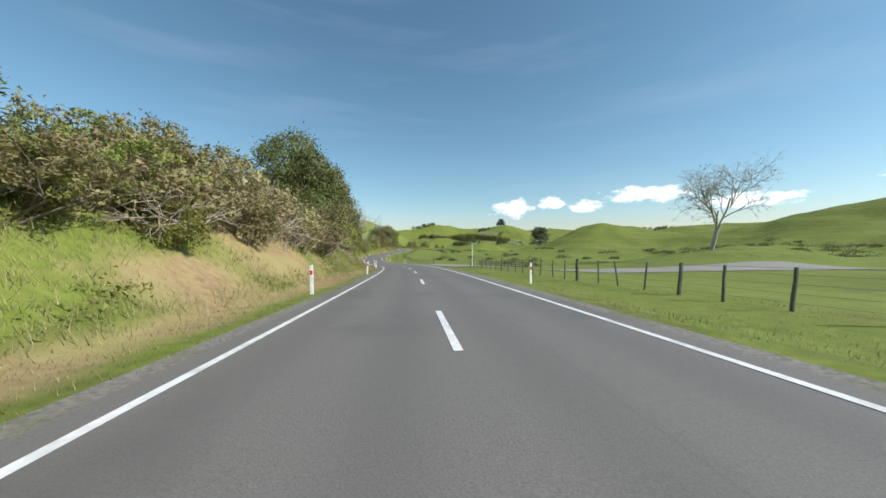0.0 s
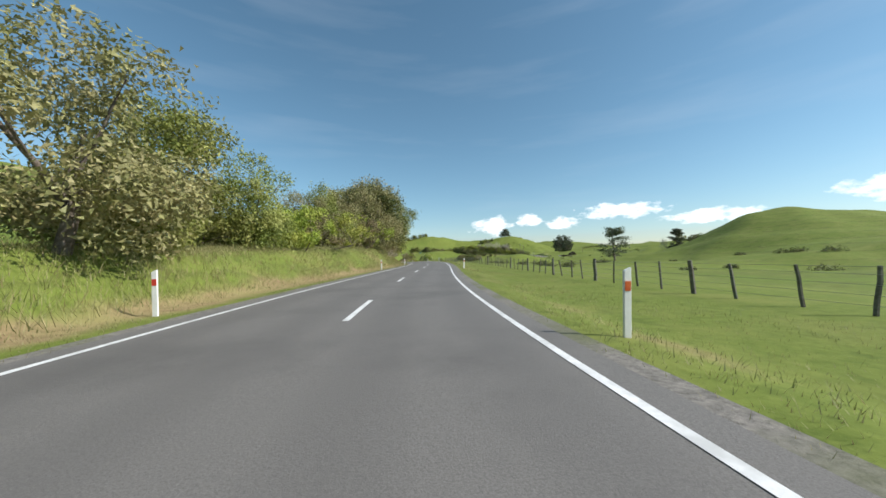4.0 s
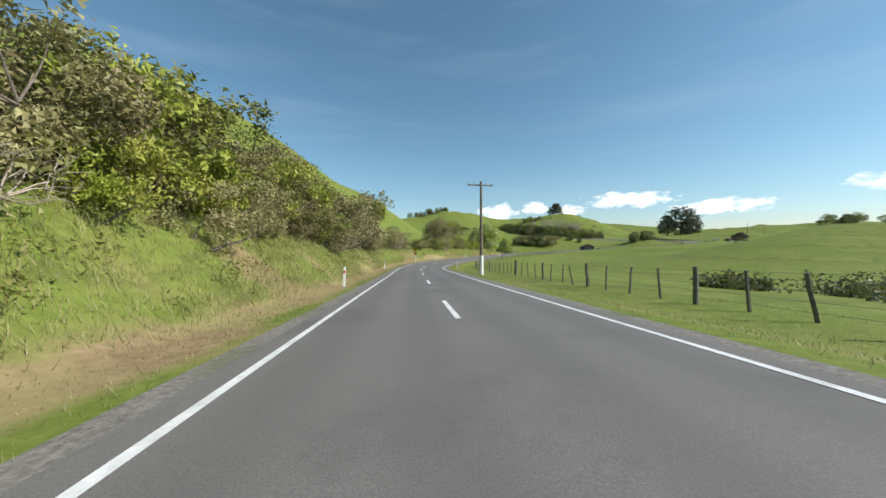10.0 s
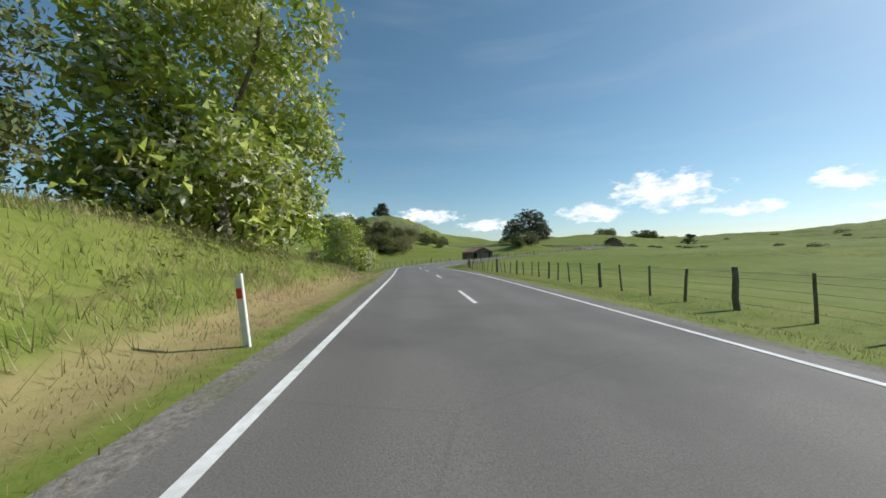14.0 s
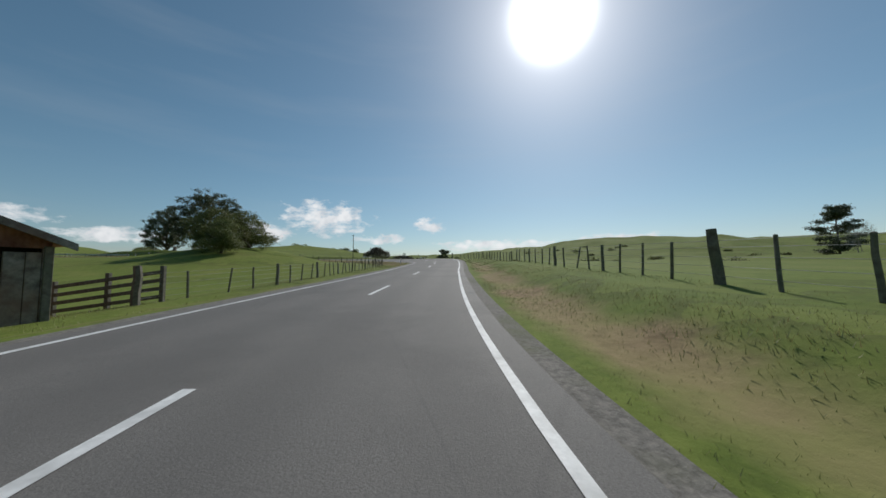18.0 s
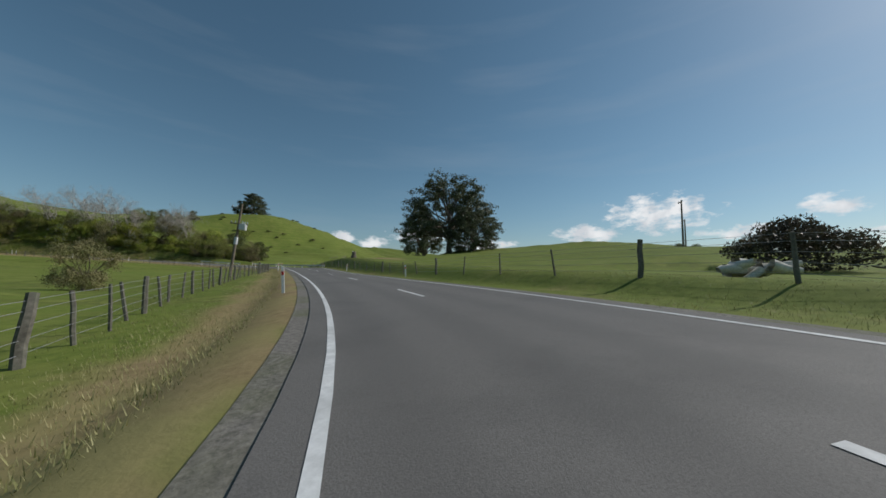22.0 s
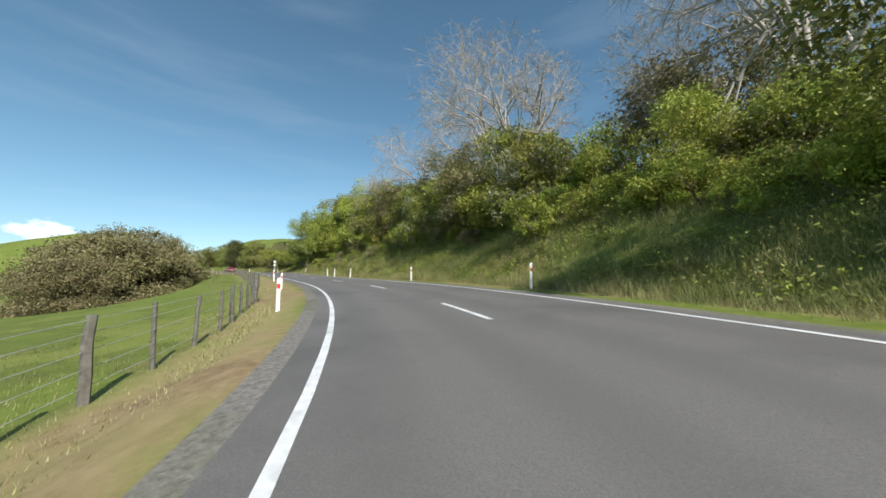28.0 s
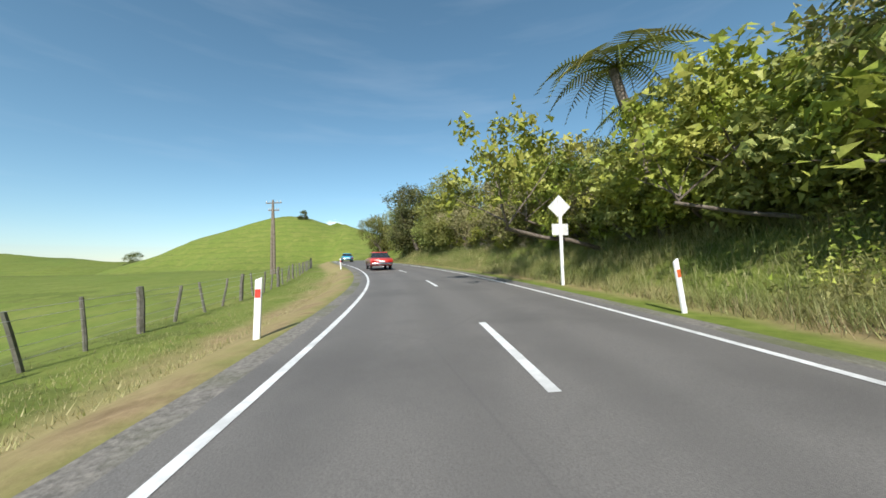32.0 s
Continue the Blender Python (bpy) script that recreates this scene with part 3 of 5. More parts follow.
def broad_tree(name, label, mat, seed, h=9.0, width=0.42, n=2600, leaf_size=0.3, category="tree", stems=1, low=0.3, bark=None):
    rng = np.random.default_rng(seed)
    ob = thing(name, label, category)
    pieces, blobs = [], []
    for k in range(stems):
        foot = np.array((rng.normal() * 0.25 * stems ** 0.5, rng.normal() * 0.25 * stems ** 0.5, -0.3))
        crown0 = np.array((foot[0] * 3 + rng.normal() * 0.5, foot[1] * 3 + rng.normal() * 0.5, h * low + h * 0.12))
        r = h * 0.022 / stems ** 0.4
        pieces.append(limb(foot, crown0, r * 1.4, r, rng, 0.15, 6))
        for j in range(7 if stems == 1 else 4):
            an = rng.uniform(0, 6.283)
            rad = h * width * rng.uniform(0.35, 0.8)
            tip = crown0 + np.array((math.cos(an) * rad, math.sin(an) * rad, h * rng.uniform(0.05, 0.5)))
            tip[2] = min(tip[2], h * 0.86)
            pieces.append(limb(crown0 * np.array((1, 1, rng.uniform(0.75, 1.05))), tip, r * 0.6, r * 0.16, rng, 0.2, 5))
            blobs.append((*tip, h * width * rng.uniform(0.3, 0.5), h * rng.uniform(0.1, 0.19)))
        blobs.append((crown0[0], crown0[1], h * 0.74, h * width * 0.55, h * 0.24))
    if low < 0.25:
        for j in range(7):
            an = rng.uniform(0, 6.283)
            blobs.append((math.cos(an) * h * width * 0.6, math.sin(an) * h * width * 0.6, h * 0.2, h * width * 0.45, h * 0.2))
    part("trunk", mesh_of("trunk", *join(pieces), bark or M_BARK), ob)
    at, turn = clumped(blobs, int(n * 1.4), 30, h * 0.026 + 0.06, rng)
    v, f = leaves(at, leaf_size * 1.05, rng, facing=turn)
    part("crown", mesh_of("crown", v, f, mat, False), ob)
    return ob, blobs, rng


def blossom_tree(seed):
    ob, blobs, rng = broad_tree("blossom_tree", "broad tree covered in creamy white blossom", M_LIME, seed, 7.5, 0.46, 13000, 0.13, low=0.12)
    at, turn = clumped(blobs, 9000, 14, 0.2, rng)
    v, f = leaves(at, 0.095, rng, facing=turn)
    part("blossom", mesh_of("blossom", v, f, M_BLOSSOM, False), ob, "creamy white flower clusters")
    return ob


def bare_tree(seed, h=15.0, depth=5, trunks=1, spread=0.5, stout=1.0):
    rng = np.random.default_rng(seed)
    ob = thing("bare_tree", "leafless tree with pale grey branches", "tree")
    big, out = [], []
    ends.clear()
    for k in range(trunks):
        d = np.array((rng.normal() * 0.16, rng.normal() * 0.16, 1.0))
        if trunks > 1:
            d += np.array((math.cos(k * 2.1), math.sin(k * 2.1), 0)) * 0.22
        d /= np.linalg.norm(d)
        foot = np.array((math.cos(k * 2.1) * 0.5 * (trunks > 1), math.sin(k * 2.1) * 0.5 * (trunks > 1), -0.4))
        L = h * 0.3
        big.append(limb(foot, foot + d * L, h * 0.0155 * stout, h * 0.012 * stout, rng, 0.08, 6))
        for j in range(5):
            an = rng.uniform(0, 6.283)
            nd = np.array((math.cos(an) * 0.55, math.sin(an) * 0.55, 1.0)) + d * 0.3
            nd /= np.linalg.norm(nd)
            branching(foot + d * L * rng.uniform(0.7, 1.0), nd, h * rng.uniform(0.17, 0.24), h * 0.0075 * stout, depth - 1, rng, out, spread)
    part("trunk", mesh_of("trunk", *join(big), M_PALE_BARK), ob)
    part("branchwork", mesh_of("branchwork", *join(out), M_PALE_BARK), ob)
    tip = np.repeat(np.array([e[0] for e in ends]), 5, 0)
    way = np.repeat(np.array([e[1] for e in ends]), 5, 0) + rng.normal(size=tip.shape) * 0.6 - np.array((0, 0, 0.35))
    way /= np.linalg.norm(way, axis=1, keepdims=True)
    side = np.cross(way, rng.normal(size=tip.shape))
    side /= np.linalg.norm(side, axis=1, keepdims=True)
    tip = tip - way * h * 0.01
    v = np.stack([tip - side * h * 0.0005, tip + side * h * 0.0005, tip + way * h * rng.uniform(0.03, 0.075, (len(tip), 1))], 1).reshape(-1, 3)
    part("twig_spray", mesh_of("twig_spray", v, np.arange(len(v)).reshape(-1, 3), M_PALE_BARK, False), ob, "fine drooping pale twigs")
    return ob


def pine(seed, h=22.0, n=9600, width=0.4, low=0.05, name="pine_tree", label="tall dark spreading pine with dense layered limbs"):
    rng = np.random.default_rng(seed)
    ob = thing(name, label, "tree")
    pieces, cen = [], []
    top = np.array((rng.normal() * h * 0.03, rng.normal() * h * 0.03, h * 0.93))
    pieces.append(limb((0, 0, -0.5), top, h * 0.028, h * 0.006, rng, 0.06, 9))
    for j in range(40):
        z = h * rng.uniform(low, 0.95)
        an = j * 2.4 + rng.normal() * 0.3
        t = z / h
        reach = h * width * (1.12 - 0.75 * max(t - 0.45, 0) * 1.6) * rng.uniform(0.55, 1.0)
        tip = np.array((math.cos(an) * reach, math.sin(an) * reach, z + reach * rng.uniform(0.05, 0.4)))
        pieces.append(limb(top * np.array((t, t, z / top[2])), tip, h * 0.009, h * 0.002, rng, 0.16, 5))
        for q in range(4):
            f = rng.uniform(0.5, 1.05)
            p = np.array((tip[0] * f, tip[1] * f, z + (tip[2] - z) * f)) + rng.normal(size=3) * h * 0.018
            m = n // 160
            cen.append(p + rng.normal(size=(m, 3)) * np.array((1, 1, 0.42)) * h * 0.045)
    part("trunk", mesh_of("trunk", *join(pieces), M_BARK), ob)
    v, f = leaves(np.concatenate(cen), h * 0.019, rng, 0.3)
    part("crown", mesh_of("crown", v, f, M_PINE, False), ob)
    return ob


def great_pine(seed, h=22.0, n=24000, wide=0.5, low=0.1, limbs=56, sweep=1.45):
    """An old field pine: a stout trunk that forks into rising limbs under a lumpy dome of needles."""
    rng = np.random.default_rng(seed)
    ob = thing("pine_tree", "old spreading pine with a broad domed crown on a grass rise", "tree")
    pieces, cen, turn = [], [], []
    fork = np.array((rng.normal() * 0.02, rng.normal() * 0.02, 0.36)) * h
    pieces.append(limb((0, 0, -0.6), fork, h * 0.034, h * 0.024, rng, 0.05, 6))
    pieces.append(limb(fork, (0, 0, h * 0.8), h * 0.024, h * 0.006, rng, 0.08, 7))
    for j in range(limbs):
        an, f = j * 2.39996 + rng.normal() * 0.2, (j + 0.5) / limbs
        pol = math.acos(1 - sweep * f)
        mid = np.array((0, 0, 0.46 * h))
        reach = rng.uniform(0.78, 1.0)
        d = np.array((math.cos(an) * math.sin(pol), math.sin(an) * math.sin(pol), math.cos(pol)))
        tip = mid + d * np.array((wide, wide, 0.52)) * h * reach
        tip[2] = max(tip[2], low * h)
        root = np.array((0, 0, h * rng.uniform(max(low, 0.12), 0.4))) + fork * np.array((1, 1, 0)) * 0.8
        if pol < 0.8:
            root[2] = h * rng.uniform(0.4, 0.6)
        pieces.append(limb(root, tip, h * 0.011, h * 0.0025, rng, 0.2, 7))
        for q in range(9):
            g = 1.0 if q == 0 else rng.uniform(0.6, 1.06)
            c = root + (tip - root) * g + rng.normal(size=3) * h * 0.034
            m = n // (limbs * 9)
            off = rng.normal(size=(m, 3))
            cen.append(c + off * np.array((1, 1, 0.55)) * h * 0.025)
            turn.append(off * 0.5 + d * 0.5 + np.array((0, 0, 0.6)))
    part("trunk", mesh_of("trunk", *join(pieces), M_BARK), ob)
    part("crown", mesh_of("crown", *leaves(np.concatenate(cen), h * 0.0135, rng, facing=np.concatenate(turn)), M_PINE, False), ob)
    return ob


def fern_clump(seed):
    """A ground fern: arching fronds from one crown, with no trunk."""
    rng = np.random.default_rng(seed)
    ob = thing("fern", "yellow-green ground fern with arching fronds on a bank", "fern")
    for k in range(9):
        an, L = k * 0.698 + rng.normal() * 0.2, rng.uniform(0.8, 1.25)
        t = np.linspace(0, 1, 13)
        ax, side = np.array((math.cos(an), math.sin(an), 0)), np.array((-math.sin(an), math.cos(an), 0))
        mid = ax * (L * t)[:, None] + np.array((0, 0, 1.0)) * (L * (0.95 * t - 0.75 * t ** 2.2))[:, None]
        vs, fs = [], []
        for i in range(1, 13):
            w = 0.24 * math.sin(min(t[i] * 2.9 + 0.25, 3.1)) + 0.02
            for sg in (-1, 1):
                o, tip = len(vs), mid[i] + side * sg * w + ax * 0.07 - np.array((0, 0, 0.3 * w))
                vs += [mid[i], mid[i] - ax * 0.06, tip - ax * 0.02, tip]
                fs.append((o, o + 1, o + 2, o + 3))
        part("frond", mesh_of("frond", np.array(vs), np.array(fs), M_FERN, False), ob)
    return ob


def tree_fern(seed, h=5.5):
    rng = np.random.default_rng(seed)
    ob = thing("tree_fern", "tree fern with arching fronds on a dark shaggy trunk", "tree fern")
    top = np.array((rng.normal() * 0.5, rng.normal() * 0.5, h))
    part("trunk", mesh_of("trunk", *limb((0, 0, -0.3), top, 0.17, 0.13, rng, 0.06, 7), M_BARK), ob)
    for k in range(15):
        an = k * 6.283 / 15 + rng.normal() * 0.15
        L = rng.uniform(1.9, 2.7)
        t = np.linspace(0, 1, 24)
        rise = rng.uniform(0.35, 0.8)
        droop = rng.uniform(1.0, 1.7)
        x = L * (t - 0.1 * t * t)
        z = rise * np.sin(t * 2.2) - droop * t ** 2.4
        ax, side = np.array((math.cos(an), math.sin(an), 0)), np.array((-math.sin(an), math.cos(an), 0))
        mid = top + ax * x[:, None] + np.array((0, 0, 1.0)) * z[:, None]
        vs, fs = [], []
        for i in range(1, 24):
            w = 0.5 * math.sin(min(t[i] * 3.3 + 0.15, 3.1)) + 0.04
            for sg in (-1, 1):
                o = len(vs)
                b0, b1 = mid[i], mid[i] - ax * 0.065
                tip = mid[i] + side * sg * w + ax * 0.12 - np.array((0, 0, 0.16 * w + 0.04))
                vs += [b0, b1, tip - ax * 0.025, tip]
                fs.append((o, o + 1, o + 2, o + 3))
        rib = tube(mid, np.linspace(0.03, 0.006, 24), 4)
        part("frond", mesh_of("frond", *join([(np.array(vs), np.array(fs)), rib]), M_FERN, False), ob)
    return ob


def dead_scrub(seed, h=2.4):
    rng = np.random.default_rng(seed)
    ob = thing("dead_shrub", "tangle of grey-brown dead scrub twigs on the bank", "shrub")
    out = []
    for k in range(9):
        an = rng.uniform(0, 6.283)
        d = np.array((math.cos(an) * 0.6, math.sin(an) * 0.6, 1.0))
        d /= np.linalg.norm(d)
        branching(np.array((math.cos(an) * 0.4, math.sin(an) * 0.4, -0.2)), d, h * 0.36, 0.03, 3, rng, out, 0.62, 0.02)
    part("dead_wood", mesh_of("dead_wood", *join(out), M_TWIG), ob)
    pts = clumped([(0, 0, h * 0.5, h * 0.55, h * 0.42)], 1200, 7, 0.14, rng)[0]
    v, f = leaves(pts, 0.11, rng)
    part("withered_foliage", mesh_of("withered_foliage", v, f, M_DRY, False), ob)
    return ob


PROTO = {}
KINDS = {
    "dark": [lambda i=i: broad_tree("tree", "dark evergreen tree with a dense rounded crown", M_DARK, 10 + i, 10.0, 0.42, 12500, 0.13, low=0.14)[0] for i in range(3)],
    "tree": [lambda i=i: broad_tree("tree", "green leafy native tree with a lumpy crown", M_SCRUB, 20 + i, 9.0, 0.44, 12500, 0.115, low=0.12)[0] for i in range(3)],
    "olive": [lambda i=i: broad_tree("tree", "olive-brown leafy tree at the roadside", M_OLIVE, 30 + i, 7.5, 0.44, 11000, 0.095, low=0.12)[0] for i in range(2)],
    "limetree": [lambda: broad_tree("tree", "fresh bright green young tree", M_LIME, 41, 7.0, 0.36, 8000, 0.12)[0]],
    "limewood": [lambda i=i: broad_tree("tree", "yellow-green leafy native tree with a lumpy crown", M_LIME, 44 + i, 9.0, 0.42, 12500, 0.115, low=0.13)[0] for i in range(2)],
    "shrub": [lambda i=i: broad_tree("shrub", "dense green native shrub on the bank", M_SCRUB, 50 + i, 3.6, 0.6, 4600, 0.095, "shrub", 3, 0.08)[0] for i in range(3)],
    "lime": [lambda i=i: broad_tree("shrub", "yellow-green leafy shrub on the bank", M_LIME, 60 + i, 3.0, 0.62, 4200, 0.09, "shrub", 3, 0.08)[0] for i in range(2)],
    "scrub": [lambda i=i: broad_tree("shrub", "olive-grey scrub bush on the bank", M_OLIVE, 70 + i, 3.4, 0.62, 4600, 0.08, "shrub", 4, 0.08)[0] for i in range(2)],
    "dead": [lambda i=i: dead_scrub(90 + i) for i in range(2)],
    "blossom": [lambda i=i: blossom_tree(100 + i) for i in range(2)],
    "bare": [lambda i=i: bare_tree(110 + i, 13.0, 6, 1, 0.58) for i in range(2)],
    "barebig": [lambda: bare_tree(124, 20.0, 6, 1, 0.62, 1.15)],
    "pine": [lambda i=i: pine(130 + i, n=12000) for i in range(3)],
    "openpine": [lambda: pine(139, 22.0, 4200, 0.36, 0.2, label="tall scraggly pine with open limbs in a paddock")],
    "greatpine": [lambda: great_pine(151), lambda: great_pine(152, wide=0.56)],
    "densepine": [lambda: great_pine(153, n=26000, wide=0.56, low=0.03, limbs=60, sweep=1.75)],
    "thicket": [lambda i=i: broad_tree("bush", "large rounded olive-grey bush beside a paddock fence", M_OLIVE, 160 + i, 9.0, 0.52, 36000, 0.12, "bush", 4, 0.06)[0] for i in range(2)],
    "groundfern": [lambda i=i: fern_clump(170 + i) for i in range(2)],
    "fern": [lambda i=i: tree_fern(140 + i) for i in range(2)],
}
SIZE = {"dark": 10, "tree": 9, "olive": 7.5, "limetree": 7, "limewood": 9, "shrub": 3.6, "lime": 3, "scrub": 3.4, "dead": 2.4, "blossom": 7.5, "bare": 13, "barebig": 20, "pine": 22, "openpine": 22, "fern": 7, "greatpine": 22, "densepine": 22, "thicket": 9, "groundfern": 1}
GROUP = {"dark": "roadside trees", "tree": "roadside trees", "olive": "roadside trees", "limewood": "roadside trees", "shrub": "roadside shrubs", "lime": "roadside shrubs", "scrub": "roadside shrubs", "dead": "dead shrubs",
         "bare": "leafless trees", "pine": "pines", "fern": "tree ferns", "groundfern": "bank ferns", "greatpine": "pines", "densepine": "pines", "blossom": "blossom trees"}
pr = random.Random(5)


def plant_at(kind, x, y, h, wide=1.0, sink=0.1):
    k = pr.randrange(len(KINDS[kind]))
    sc = h / SIZE[kind]
    m = pose(x, y, at_ground(x, y) - sink, pr.uniform(-4, 4), pr.uniform(-4, 4), pr.uniform(0, 360)) @ Matrix.Diagonal((sc * wide, sc * wide, sc, 1))
    key = (kind, k)
    if key not in PROTO:
        PROTO[key] = KINDS[kind][k]()
        tagged(PROTO[key], group=GROUP.get(kind, ""))
        PROTO[key].matrix_basis = m
        return PROTO[key]
    o = PROTO[key].copy()
    ob = copy_thing(PROTO[key], Matrix.Identity(4))
    ob.matrix_basis = m
    bpy.data.objects.remove(o)
    return ob


def plant(kind, s, u, h, wide=1.0, sink=0.1):
    x, y = beside(s, u)
    return plant_at(kind, float(x), float(y), h, wide, sink)


def row(kinds, s0, s1, gap, u0, u1, h0, h1, wide=1.0):
    s = s0
    while s < s1:
        plant(pr.choice(kinds), s, pr.uniform(u0, u1), pr.uniform(h0, h1), wide * pr.uniform(0.9, 1.15))
        s += gap * pr.uniform(0.75, 1.25)


# first bank: dead scrub and shrubs, then a block of trees
row(["dead", "scrub", "shrub"], -14, 10, 2.0, -9.5, -7.6, 1.2, 2.0, 1.2)
row(["dead", "dead", "dead", "scrub"], 10, 32, 1.6, -9.5, -7.4, 2.0, 3.0, 1.2)
row(["scrub", "shrub", "dead"], -16, 12, 2.2, -13.5, -10.5, 1.6, 2.4)
row(["scrub", "shrub", "dead"], 12, 34, 2.2, -13.5, -10.5, 2.4, 3.4)
row(["lime", "shrub"], -6, 12, 4.0, -8.6, -7.2, 1.2, 1.8)
row(["dark", "olive", "dark"], 30, 60, 3.0, -12.5, -9.4, 7.5, 10.0)
row(["shrub", "lime", "scrub"], 34, 60, 3.0, -9.6, -8.2, 2.0, 3.4)
plant("dark", 72, -12.0, 7.5, 0.9)
# tree ferns, shrubs and the large bare trees
for s, u, h in ((97, -11.5, 6.4), (100.5, -9.6, 6.0), (103, -12.5, 6.6), (95, -9.5, 4.6)):
    plant("fern", s, u, h, 1.4)
row(["scrub", "dead"], 84, 97, 2.0, -10.5, -8.0, 1.4, 2.3)
row(["shrub", "lime", "shrub"], 99, 121, 2.4, -11.0, -8.6, 2.8, 4.2)
row(["scrub", "shrub", "dead"], 110, 140, 2.2, -9.4, -7.2, 2.8, 4.3)
for x, y, h in ((-18.6, 115.5, 22), (-21.2, 115.0, 23), (-21.5, 121, 19)):
    plant_at("barebig", x, y, h)
row(["shrub", "scrub", "lime"], 112, 124, 1.6, -8.4, -6.6, 1.6, 2.8)
row(["olive", "tree"], 147, 162, 4.0, -10, -7, 5.5, 7.5)
row(["shrub", "scrub", "lime"], 150, 192, 3.6, -11, -8, 2.2, 4.2)
row(["tree", "olive"], 172, 194, 5.0, -14, -11, 6, 8)
# the tall wood on the bank
row(["tree", "olive", "dark", "dark"], 194, 288, 2.8, -10.8, -8.8, 9.5, 12.5)
row(["tree", "olive", "dark"], 196, 290, 4.0, -15.5, -12.5, 9.5, 12.5)
row(["shrub", "lime", "dead", "scrub"], 193, 282, 2.7, -8.9, -7.4, 1.7, 3.2)
row(["dead"], 206, 270, 9.0, -8.6, -7.8, 3.0, 4.2)
# shrubs on the lower bank
row(["shrub", "lime", "scrub", "shrub"], 280, 300, 2.2, -10.5, -8.4, 3.2, 4.8)
row(["shrub", "lime", "scrub", "scrub"], 300, 350, 2.2, -10.5, -8.6, 3.0, 4.5)
row(["scrub", "dead", "lime"], 284, 350, 2.7, -8.8, -7.3, 1.4, 2.5)
row(["olive", "shrub", "scrub"], 300, 352, 3.4, -14, -11, 2.8, 4.0)
plant("limetree", 350, -15, 7.5)
plant("tree", 357, -14.5, 9.8)
plant("olive", 361, -13.5, 8.6, 1.1)
plant("tree", 346, -14, 5.5)
row(["scrub", "dead", "shrub"], 352, 380, 2.4, -10.2, -8.0, 2.6, 4.2)
row(["olive", "olive", "tree"], 354, 380, 2.6, -12.5, -9.8, 5.4, 7.0)
row(["scrub", "olive", "scrub"], 364, 376, 1.9, -11.6, -9.6, 5.6, 7.2)
row(["scrub", "dead", "shrub"], 380, 394, 2.7, -10.2, -7.8, 2.0, 3.2)
row(["scrub", "olive"], 356, 392, 4.5, -14, -11, 3.0, 4.4)
plant("limetree", 398, -18, 9.5)
plant("olive", 395.5, -11, 5.2, 1.5)
row(["scrub", "shrub", "dead"], 399, 426, 2.6, -9.5, -7.4, 1.8, 3.2)
row(["tree", "limewood", "olive"], 413, 427, 2.8, -12.0, -9.0, 6.5, 8.5)
row(["lime", "shrub"], 414, 440, 3.0, -9.0, -7.4, 2.0, 3.2)
plant("blossom", 451, -8.4, 10.0, 1.05)
plant("tree", 452, -11, 6.0)
plant("dark", 443, -11.5, 6.5)
plant("blossom", 484, -9.5, 7.8)
# pasture trees beyond the left fence
plant_at("olive", 52, 519, 5.0, 1.2)
for x, y, h in ((80, 551, 6.5), (84, 548, 7.4), (87, 550, 7.6), (90, 546, 7.3), (93, 548, 7.6), (96, 546, 7.0), (99, 548, 6.2), (76, 553, 6.0)):
    plant_at("dark" if h > 7 else "scrub", x, y, h, 1.25)
for x, y, h in ((77, 577, 7), (80, 574, 8), (85, 573, 8.5), (92, 570, 9), (97, 567, 8), (102, 566, 8.5), (106, 562, 6.5), (88, 568, 6), (111, 560, 6), (117, 556, 5), (122, 551, 4)):
    plant_at("dark", x, y, h, 1.2)
for x, y, h in ((149, 519, 6.6), (144, 522, 6.2), (153, 522, 6), (140, 519, 5)):
    plant_at("dark", x, y, h, 1.45)
# the great pines over the right-hand slope
for kind, x, y, h, wide in (("greatpine", 230, 578, 24, 1.05), ("densepine", 231.5, 569.5, 14, 1.05), ("greatpine", 237, 600, 21, 0.75)):
    plant_at(kind, x, y, h, wide, 2.0 if kind == "densepine" else 0.3)
for x, y, h in ((214, 768, 15), (219, 771, 14), (209, 772, 11)):
    plant_at("pine", x, y, h, 1.2)
plant_at("openpine", 139, 343, 25, 1.1)
plant_at("pine", 197, 353, 17, 0.9)
plant_at("bare", 190, 356, 14, 0.8)
plant_at("pine", 243, 483, 7.6, 1.2)
plant_at("bare", 81, 83, 33, 1.1)
# far clumps and hedges
for x0, y0, x1, y1, n, h in ((8, 735, 62, 748, 12, 7), (150, 735, 180, 745, 6, 8), (330, 690, 390, 720, 8, 10), (440, 560, 500, 600, 9, 11), (480, 640, 560, 660, 10, 11), (176, 700, 200, 716, 5, 6)):
    for k in range(n):
        f = (k + 0.5) / n
        plant_at(pr.choice(["dark", "tree"]), x0 + (x1 - x0) * f + pr.uniform(-4, 4), y0 + (y1 - y0) * f + pr.uniform(-6, 6), h * pr.uniform(0.7, 1.1), 1.3)
gr = random.Random(9)
spots = []
for n, s0, s1, u0, u1 in ((70, 70, 350, 24, 95), (60, 296, 350, 17, 48)):
    for k in range(n):
        x, y = beside(gr.uniform(s0, s1), gr.uniform(u0, u1))
        spots.append((float(x), float(y), gr.uniform(0.8, 1.9)))
spots += [(gr.uniform(84, 150), gr.uniform(60, 150), gr.uniform(0.8, 2.2)) for k in range(60)]
spots += [(gr.uniform(190, 250), gr.uniform(690, 760), gr.uniform(0.5, 1.2)) for k in range(26)]
spots += [(gr.uniform(150, 290), gr.uniform(390, 480), gr.uniform(0.6, 1.4)) for k in range(30)]
grng = np.random.default_rng(19)
cen = []
